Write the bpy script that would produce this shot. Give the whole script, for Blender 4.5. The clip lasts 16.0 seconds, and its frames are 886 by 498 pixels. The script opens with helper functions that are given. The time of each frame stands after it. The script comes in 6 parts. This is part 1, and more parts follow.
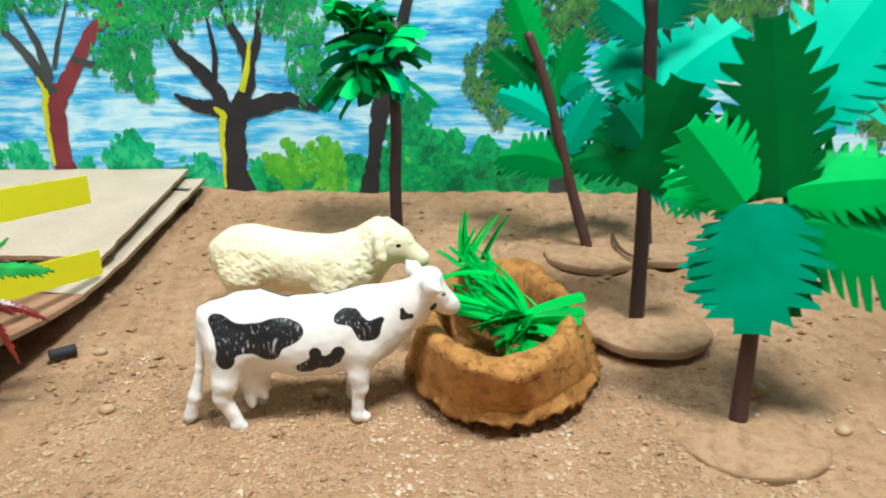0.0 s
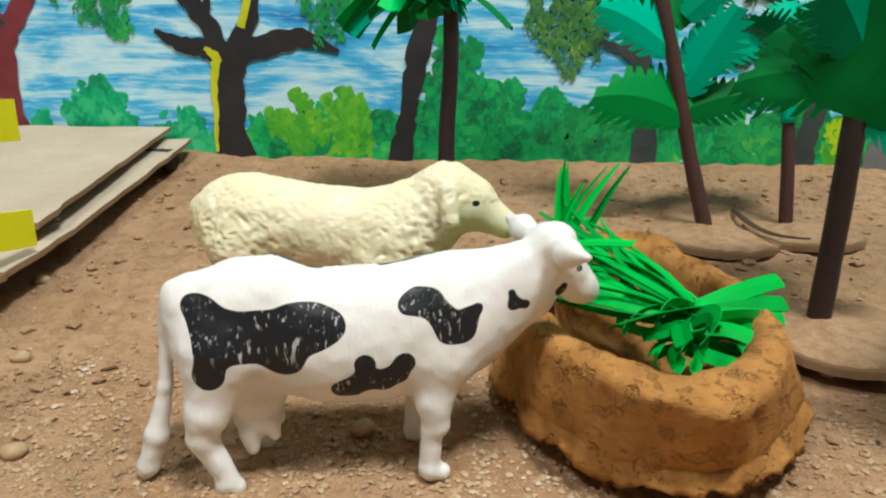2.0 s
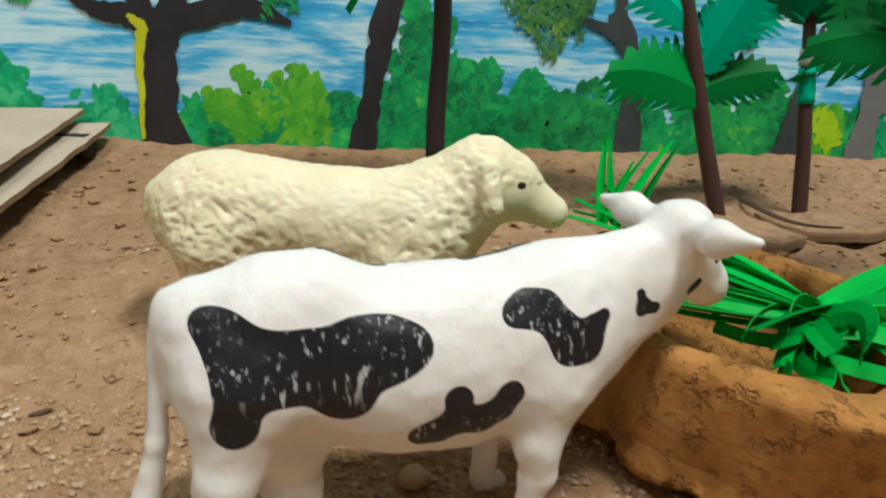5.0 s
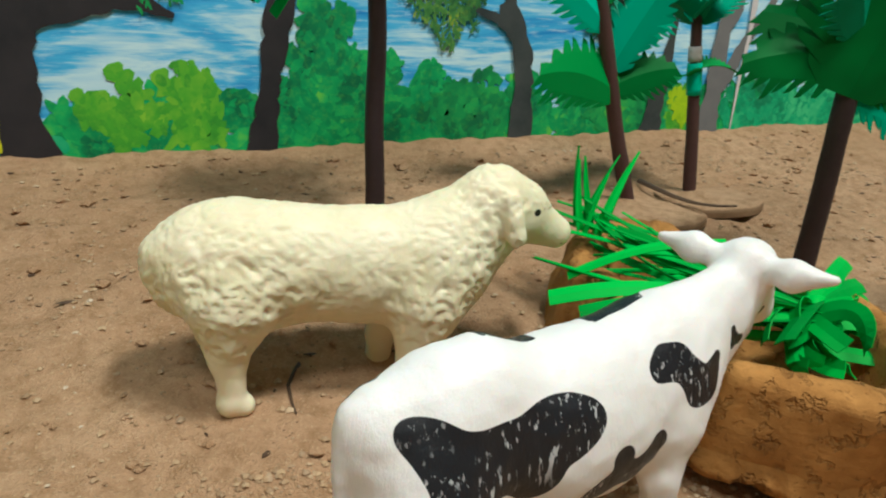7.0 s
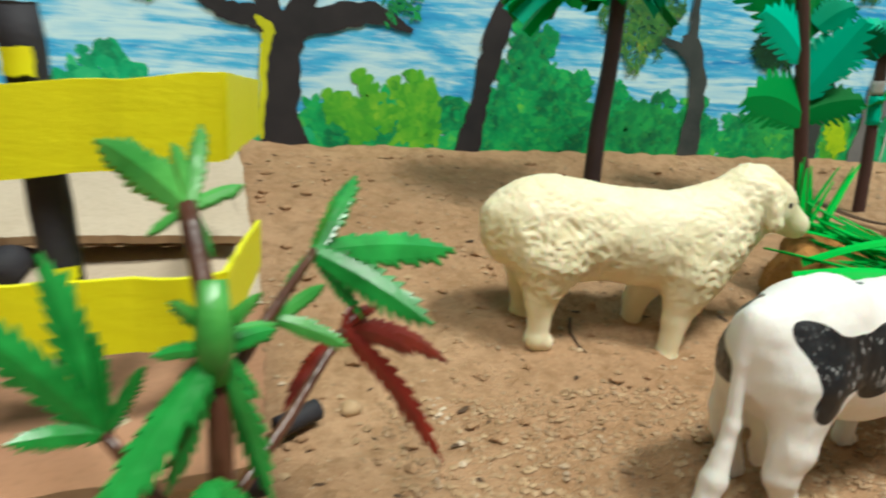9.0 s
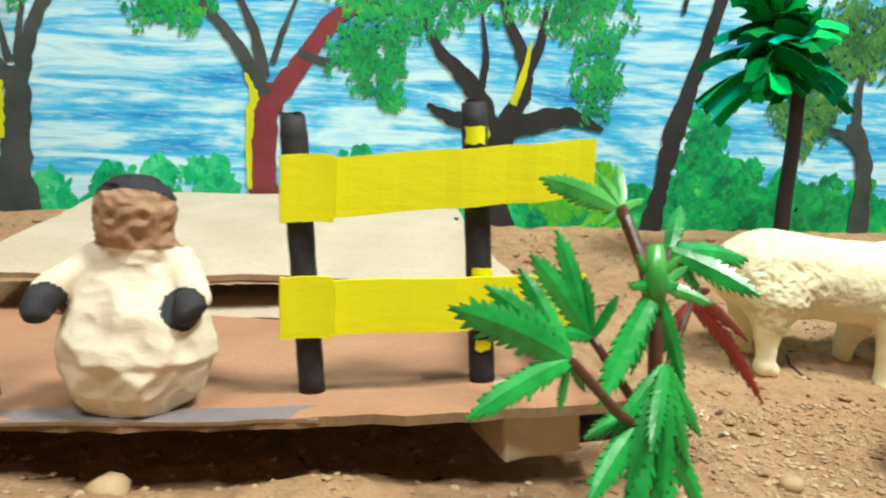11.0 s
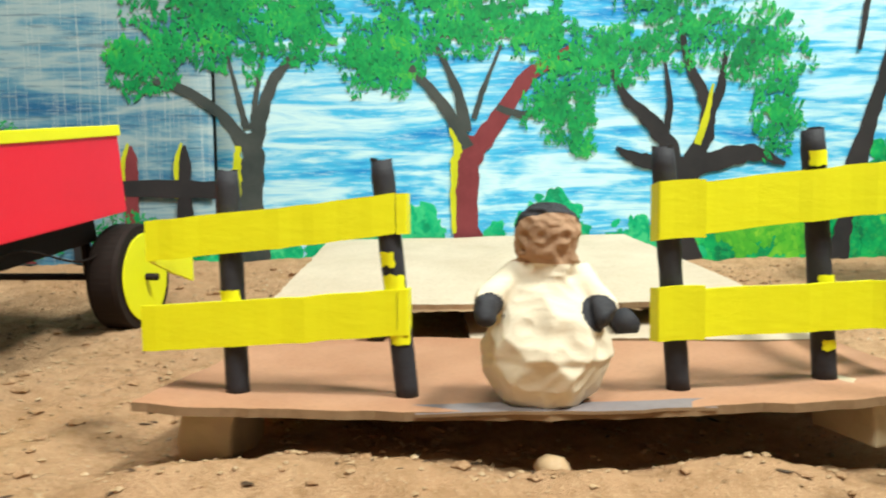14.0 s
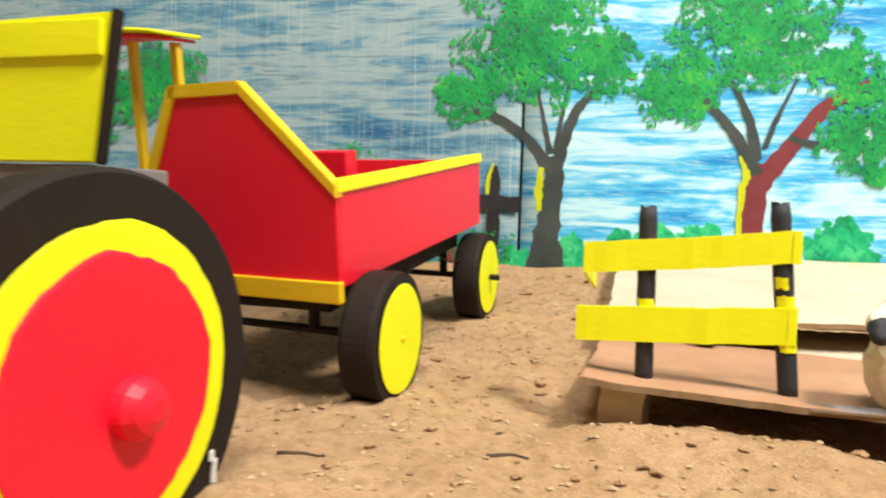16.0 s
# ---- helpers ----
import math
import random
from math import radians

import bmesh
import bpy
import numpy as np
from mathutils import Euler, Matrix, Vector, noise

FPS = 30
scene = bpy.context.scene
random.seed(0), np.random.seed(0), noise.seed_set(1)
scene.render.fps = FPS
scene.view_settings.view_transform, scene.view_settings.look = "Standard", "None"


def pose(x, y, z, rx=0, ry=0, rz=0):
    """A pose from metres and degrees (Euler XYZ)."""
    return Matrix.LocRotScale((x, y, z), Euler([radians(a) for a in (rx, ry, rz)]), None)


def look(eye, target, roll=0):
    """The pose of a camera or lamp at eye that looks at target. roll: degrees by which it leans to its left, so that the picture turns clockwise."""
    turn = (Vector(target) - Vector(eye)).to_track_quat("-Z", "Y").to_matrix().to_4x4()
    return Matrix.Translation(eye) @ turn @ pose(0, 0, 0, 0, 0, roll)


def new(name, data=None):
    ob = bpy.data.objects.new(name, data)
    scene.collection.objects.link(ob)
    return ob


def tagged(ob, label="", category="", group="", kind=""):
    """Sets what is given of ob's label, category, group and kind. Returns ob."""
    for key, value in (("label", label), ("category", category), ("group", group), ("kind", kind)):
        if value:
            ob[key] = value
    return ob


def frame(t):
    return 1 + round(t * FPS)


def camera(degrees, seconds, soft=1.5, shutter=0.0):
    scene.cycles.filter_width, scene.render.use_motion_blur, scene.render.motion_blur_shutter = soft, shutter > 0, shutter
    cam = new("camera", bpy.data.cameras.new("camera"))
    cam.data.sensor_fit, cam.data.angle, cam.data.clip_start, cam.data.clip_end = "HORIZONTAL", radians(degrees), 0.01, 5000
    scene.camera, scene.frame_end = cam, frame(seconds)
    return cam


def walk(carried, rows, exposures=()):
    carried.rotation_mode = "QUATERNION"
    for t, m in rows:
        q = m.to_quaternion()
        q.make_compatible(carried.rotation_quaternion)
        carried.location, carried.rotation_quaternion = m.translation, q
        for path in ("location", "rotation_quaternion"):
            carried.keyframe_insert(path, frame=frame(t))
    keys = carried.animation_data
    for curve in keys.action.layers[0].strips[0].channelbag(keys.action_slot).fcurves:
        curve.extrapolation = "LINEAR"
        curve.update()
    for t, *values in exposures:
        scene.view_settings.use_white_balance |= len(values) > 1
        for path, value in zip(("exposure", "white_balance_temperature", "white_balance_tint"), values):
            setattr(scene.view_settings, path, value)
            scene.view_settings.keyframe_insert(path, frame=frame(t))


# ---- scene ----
cam = camera(66.1, 16.0, 2.1, 0.5)
PATH = [
    (0, (0.03, 0.028, 0.158), (-0.163, 1.932, -0.421), -0.7),
    (0.5, (0.019, 0.06, 0.146), (-0.167, 1.959, -0.456), -0.7),
    (1, (0.01, 0.093, 0.131), (-0.236, 1.989, -0.457), -0.9),
    (1.5, (-0.006, 0.125, 0.117), (-0.243, 2.025, -0.461), -1.7),
    (2, (-0.024, 0.146, 0.1), (-0.195, 2.062, -0.447), 0.4),
    (2.5, (-0.031, 0.156, 0.085), (-0.165, 2.082, -0.437), 1.3),
    (3, (-0.03, 0.17, 0.076), (-0.118, 2.104, -0.426), 1.6),
    (3.5, (-0.033, 0.179, 0.073), (-0.083, 2.116, -0.423), 1.6),
    (4, (-0.039, 0.181, 0.069), (-0.098, 2.116, -0.432), 2.0),
    (6.5, (-0.13, 0.214, 0.105), (0.438, 2.028, -0.514), 1.1),
    (7, (-0.139, 0.214, 0.105), (0.525, 1.987, -0.541), 1.4),
    (7.5, (-0.142, 0.207, 0.104), (0.571, 1.963, -0.536), 1.2),
    (8, (-0.164, 0.207, 0.105), (0.512, 1.985, -0.513), 0.7),
    (8.5, (-0.203, 0.198, 0.1), (0.422, 1.998, -0.51), 3.5),
    (9, (-0.236, 0.186, 0.097), (0.275, 2.03, -0.484), 4.2),
    (9.5, (-0.256, 0.157, 0.095), (0.062, 2.055, -0.442), 1.9),
    (12, (-0.349, 0.123, 0.075), (-0.177, 2.106, -0.126), 1.7),
    (12.5, (-0.368, 0.123, 0.072), (-0.215, 2.105, -0.147), 1.6),
    (13, (-0.384, 0.115, 0.069), (-0.264, 2.102, -0.118), 2.0),
    (13.5, (-0.398, 0.106, 0.07), (-0.332, 2.098, -0.1), 1.6),
    (14, (-0.414, 0.095, 0.073), (-0.412, 2.091, -0.057), -0.7),
    (14.5, (-0.437, 0.083, 0.073), (-0.539, 2.076, -0.063), -0.1),
    (15, (-0.46, 0.057, 0.073), (-0.748, 2.031, -0.075), 1.0),
    (15.5, (-0.478, 0.033, 0.077), (-0.909, 1.981, -0.064), 1.2),
    (16, (-0.5, 0.011, 0.083), (-1.007, 1.941, -0.043), 1.8),
]
EXPOSURES = [(0, -0.16, 5900, 9), (1.0, -0.30, 6050, 10), (2.0, -0.56, 6150, 10), (3.0, -0.74, 6200, 10), (4.0, -0.80, 6200, 10), (6.5, -0.74, 6150, 9), (8.0, -0.68, 6200, 8), (9.5, -0.34, 6350, 6), (12.0, 0.08, 6300, 4), (14.0, 0.15, 6300, 4), (16.0, 0.34, 6600, 8)]
walk(cam, [(t, look(eye, target, roll)) for t, eye, target, roll in PATH], EXPOSURES)

# ---- world, lamps ----
world = bpy.data.worlds.new("world")
scene.world = world
world.use_nodes = True
world.node_tree.nodes["Background"].inputs[0].default_value = (1.0, 0.95, 0.88, 1)
world.node_tree.nodes["Background"].inputs[1].default_value = 0.3


def area_lamp(name, eye, target, sx, sy, watts, colour):
    data = bpy.data.lights.new(name, "AREA")
    data.shape, data.size, data.size_y, data.energy, data.color = "RECTANGLE", sx, sy, watts, colour
    ob = new(name, data)
    ob.matrix_world = look(eye, target)
    return ob


area_lamp("ceiling_lamp", (0.36, -0.04, 1.50), (-0.05, 0.4, 0.0), 0.36, 0.20, 37.0, (0.98, 0.985, 0.90))
# Unseen fill light, added to brighten the sand and toys at the left front.
area_lamp("wall_lamp", (-0.50, -0.30, 1.30), (-0.42, 0.25, 0.0), 0.4, 0.25, 13.5, (0.98, 0.985, 0.90))

# ---- materials ----

class Nodes:
    """A short way to write node trees."""

    def __init__(self, name):
        self.mat = bpy.data.materials.new(name)
        self.mat.use_nodes = True
        self.tree = self.mat.node_tree
        self.bsdf = self.tree.nodes["Principled BSDF"]
        self.coord = None

    def node(self, kind, **sets):
        n = self.tree.nodes.new(kind)
        for k, v in sets.items():
            n.inputs[k].default_value = v
        return n

    def link(self, a, b):
        self.tree.links.new(a, b)

    def place(self, scale=(1, 1, 1), turn=(0, 0, 0), source="Object"):
        c = self.node("ShaderNodeTexCoord")
        m = self.node("ShaderNodeMapping")
        m.inputs["Scale"].default_value = scale
        m.inputs["Rotation"].default_value = [radians(a) for a in turn]
        self.link(c.outputs[source], m.inputs["Vector"])
        return m.outputs["Vector"]

    def noise(self, scale, detail=4.0, rough=0.6, where=None, warp=0.0):
        n = self.node("ShaderNodeTexNoise", Scale=scale, Detail=detail, Roughness=rough, Distortion=warp)
        self.link(where if where is not None else self.place(), n.inputs["Vector"])
        return n.outputs["Fac"]

    def ramp(self, fac, *stops):
        r = self.node("ShaderNodeValToRGB")
        e = r.color_ramp.elements
        while len(e) < len(stops):
            e.new(0.5)
        for el, (p, c) in zip(e, stops):
            el.position, el.color = p, (*c, 1) if len(c) == 3 else c
        self.link(fac, r.inputs["Fac"])
        return r.outputs["Color"]

    def mix(self, fac, a, b, mode="MIX"):
        m = self.tree.nodes.new("ShaderNodeMix")
        m.data_type, m.blend_type = "RGBA", mode
        for sock, v in ((m.inputs[0], fac), (m.inputs[6], a), (m.inputs[7], b)):
            if hasattr(v, "is_linked"):
                self.link(v, sock)
            elif isinstance(v, (int, float)):
                sock.default_value = v
            else:
                sock.default_value = (*v, 1)
        return m.outputs[2]

    def bump(self, height, strength, distance):
        b = self.node("ShaderNodeBump", Strength=strength, Distance=distance)
        self.link(height, b.inputs["Height"])
        self.link(b.outputs["Normal"], self.bsdf.inputs["Normal"])

    def done(self, colour, rough=0.7, **more):
        s = self.bsdf.inputs
        if hasattr(colour, "is_linked"):
            self.link(colour, s["Base Color"])
        else:
            s["Base Color"].default_value = (*colour, 1)
        if hasattr(rough, "is_linked"):
            self.link(rough, s["Roughness"])
        else:
            s["Roughness"].default_value = rough
        for k, v in more.items():
            s[k.replace("_", " ")].default_value = v
        return self.mat


def lerp(a, b, t):
    return tuple(x + (y - x) * t for x, y in zip(a, b))


def painted(name, colour, rough=0.55, var=0.25, scale=60.0, grain=0.0004, spec=0.4):
    """Hand-painted surface: brush streaks and faint patches."""
    n = Nodes(name)
    big = n.noise(scale * 0.4, 3.0)
    fine = n.noise(1.0, 5.0, 0.7, n.place((scale * 2, scale * 14, scale * 6)))
    dark = tuple(c * (1 - var) for c in colour)
    light = tuple(min(1.0, c * (1 + var * 0.5) + 0.01) for c in colour)
    a = n.ramp(big, (0.3, dark), (0.65, colour))
    b = n.ramp(fine, (0.35, colour), (0.75, light))
    n.bump(fine, 0.5, grain)
    return n.done(n.mix(0.45, a, b), rough, Specular_IOR_Level=spec)


def paper(name, dark, mid, light, rough=0.5):
    """Coloured craft paper, tone by piece."""
    n = Nodes(name)
    rnd = n.tree.nodes.new("ShaderNodeObjectInfo").outputs["Random"]
    tone = n.ramp(rnd, (0.0, dark), (0.5, mid), (1.0, light))
    fine = n.noise(260.0, 4.0)
    big = n.noise(35.0, 2.0)
    col = n.mix(n.ramp(big, (0.35, (0, 0, 0)), (0.7, (0.35, 0.35, 0.35))), tone, light)
    n.bump(fine, 0.25, 0.0003)
    return n.done(col, rough, Specular_IOR_Level=0.09)


def sand_material():
    n = Nodes("sand")
    big = n.noise(9.0, 4.0, 0.6)
    mid = n.noise(120.0, 5.0, 0.7)
    fine = n.noise(900.0, 3.0, 0.8)
    c = n.ramp(big, (0.3, (0.47, 0.266, 0.140)), (0.7, (0.62, 0.390, 0.232)))
    c = n.mix(n.ramp(mid, (0.34, (0.8, 0.8, 0.8)), (0.56, (0, 0, 0))), c, (0.36, 0.205, 0.10))
    c = n.mix(n.ramp(fine, (0.55, (0, 0, 0)), (0.72, (0.8, 0.8, 0.8))), c, (0.72, 0.52, 0.32))
    v = n.node("ShaderNodeTexVoronoi", Scale=420.0)
    n.link(n.place(), v.inputs["Vector"])
    specks = n.ramp(v.outputs["Distance"], (0.0, (1, 1, 1)), (0.16, (1, 1, 1)), (0.2, (0, 0, 0)))
    where = n.ramp(n.noise(60.0, 3.0), (0.56, (0, 0, 0)), (0.64, (0.8, 0.8, 0.8)))
    c = n.mix(n.mix(1.0, specks, where, "MULTIPLY"), c, (0.15, 0.085, 0.045))
    h = n.mix(0.5, fine, mid)
    n.bump(h, 1.0, 0.0034)
    return n.done(c, 0.95, Specular_IOR_Level=0.15)


def cardboard_material(name, a, b):
    n = Nodes(name)
    flute = n.noise(1.0, 2.0, 0.5, n.place((170, 6, 6)))
    blot = n.noise(22.0, 4.0)
    fib = n.noise(500.0, 3.0)
    c = n.ramp(blot, (0.3, a), (0.7, b))
    c = n.mix(n.ramp(fib, (0.45, (0, 0, 0)), (0.8, (0.3, 0.3, 0.3))), c, lerp(a, (0.1, 0.06, 0.03), 0.6))
    n.bump(n.mix(0.5, flute, fib), 0.35, 0.0006)
    return n.done(c, 0.85, Specular_IOR_Level=0.2)


def clay_material():
    n = Nodes("clay")
    big = n.noise(45.0, 5.0, 0.65)
    fine = n.noise(420.0, 5.0, 0.7)
    smear = n.noise(1.0, 4.0, 0.6, n.place((40, 40, 190)))
    c = n.ramp(big, (0.3, (0.27, 0.115, 0.028)), (0.62, (0.50, 0.240, 0.068)))
    c = n.mix(n.ramp(fine, (0.3, (0.6, 0.6, 0.6)), (0.45, (0, 0, 0))), c, (0.23, 0.105, 0.03))
    lumps = n.noise(70.0, 4.0, 0.65)
    pits = n.ramp(n.noise(150.0, 4.0, 0.7), (0.36, (0, 0, 0)), (0.46, (1, 1, 1)))
    n.bump(n.mix(0.35, n.mix(0.4, n.mix(0.4, smear, fine), lumps), pits), 1.0, 0.0034)
    return n.done(c, 0.9, Specular_IOR_Level=0.2)


def cow_material():
    n = Nodes("cow_plastic")
    at = n.tree.nodes.new("ShaderNodeAttribute")
    at.attribute_name = "patch"
    scr = n.noise(1.0, 3.0, 0.6, n.place((900, 900, 150), (0, 14, 0)))
    scr = n.ramp(scr, (0.59, (0, 0, 0)), (0.65, (0.75, 0.75, 0.75)))
    area = n.ramp(n.noise(70.0, 2.0), (0.40, (0, 0, 0)), (0.54, (1, 1, 1)))
    black = n.mix(n.mix(1.0, scr, area, "MULTIPLY"), (0.012, 0.013, 0.016), (0.6, 0.6, 0.6))
    white = n.ramp(n.noise(40.0, 3.0), (0.3, (0.80, 0.77, 0.73)), (0.7, (0.88, 0.87, 0.85)))
    edge = n.ramp(at.outputs["Fac"], (0.45, (0, 0, 0)), (0.55, (1, 1, 1)))
    n.bump(n.noise(1.0, 5.0, 0.7, n.place((420, 420, 160))), 0.35, 0.0009)
    return n.done(n.mix(edge, white, black), 0.42, Specular_IOR_Level=0.4, Subsurface_Weight=0.12,
                  Subsurface_Scale=0.004)


def sheep_material():
    n = Nodes("sheep_plastic")
    at = n.tree.nodes.new("ShaderNodeAttribute")
    at.attribute_name = "patch"
    c = n.ramp(n.noise(60.0, 4.0), (0.3, (0.79, 0.71, 0.45)), (0.7, (0.89, 0.82, 0.60)))
    edge = n.ramp(at.outputs["Fac"], (0.45, (0, 0, 0)), (0.55, (1, 1, 1)))
    n.bump(n.noise(330.0, 4.0), 0.3, 0.0007)
    return n.done(n.mix(edge, c, (0.02, 0.015, 0.012)), 0.5, Specular_IOR_Level=0.35, Subsurface_Weight=0.15,
                  Subsurface_Scale=0.004)


def sky_material(name, deep, pale, white, streak=False):
    """Brushed watercolour of a lake and sky."""
    n = Nodes(name)
    a = n.noise(1.0, 6.0, 0.65, n.place((9, 1, 95), (0, 5, 0)), 0.8)
    b = n.noise(1.0, 3.0, 0.6, n.place((5, 1, 16), (0, 12, 0)), 1.4)
    fine = n.noise(1.0, 4.0, 0.7, n.place((60, 1, 520), (0, 4, 0)))
    c = n.ramp(n.mix(0.5, a, b), (0.36, deep), (0.47, pale), (0.55, white), (0.7, pale))
    c = n.mix(n.ramp(fine, (0.52, (0, 0, 0)), (0.66, (0.55, 0.55, 0.55))), c, white)
    if streak:
        s = n.noise(1.0, 3.0, 0.8, n.place((620, 1, 9)))
        c = n.mix(n.ramp(s, (0.55, (0, 0, 0)), (0.66, (0.6, 0.6, 0.6))), c, (0.50, 0.55, 0.55))
        t = n.noise(1.0, 3.0, 0.7, n.place((20, 1, 380), (0, 3, 0)))
        c = n.mix(n.ramp(t, (0.58, (0, 0, 0)), (0.64, (0.5, 0.5, 0.5))), c, (0.03, 0.08, 0.14))
    n.bump(fine, 0.2, 0.0004)
    return n.done(c, 0.6, Specular_IOR_Level=0.25)


def dab_material(name, *stops):
    """Brush dabs: every dab takes its own tone."""
    n = Nodes(name)
    rnd = n.tree.nodes.new("ShaderNodeNewGeometry").outputs["Random Per Island"]
    spread = n.noise(1.0, 3.0, 0.6, n.place((34, 1, 34)))
    c = n.ramp(n.mix(0.55, rnd, n.ramp(spread, (0.32, (0, 0, 0)), (0.68, (1, 1, 1)))), *stops)
    fine = n.noise(1.0, 3.0, 0.7, n.place((300, 1, 300)))
    c = n.mix(n.ramp(fine, (0.5, (0, 0, 0)), (0.75, (0.3, 0.3, 0.3))), c, stops[-1][1])
    return n.done(c, 0.6, Specular_IOR_Level=0.25)


def leaf_plastic(name, a, b):
    n = Nodes(name)
    c = n.ramp(n.noise(90.0, 3.0), (0.3, a), (0.7, b))
    n.bump(n.noise(350.0, 3.0), 0.4, 0.0006)
    return n.done(c, 0.3, Specular_IOR_Level=0.6)


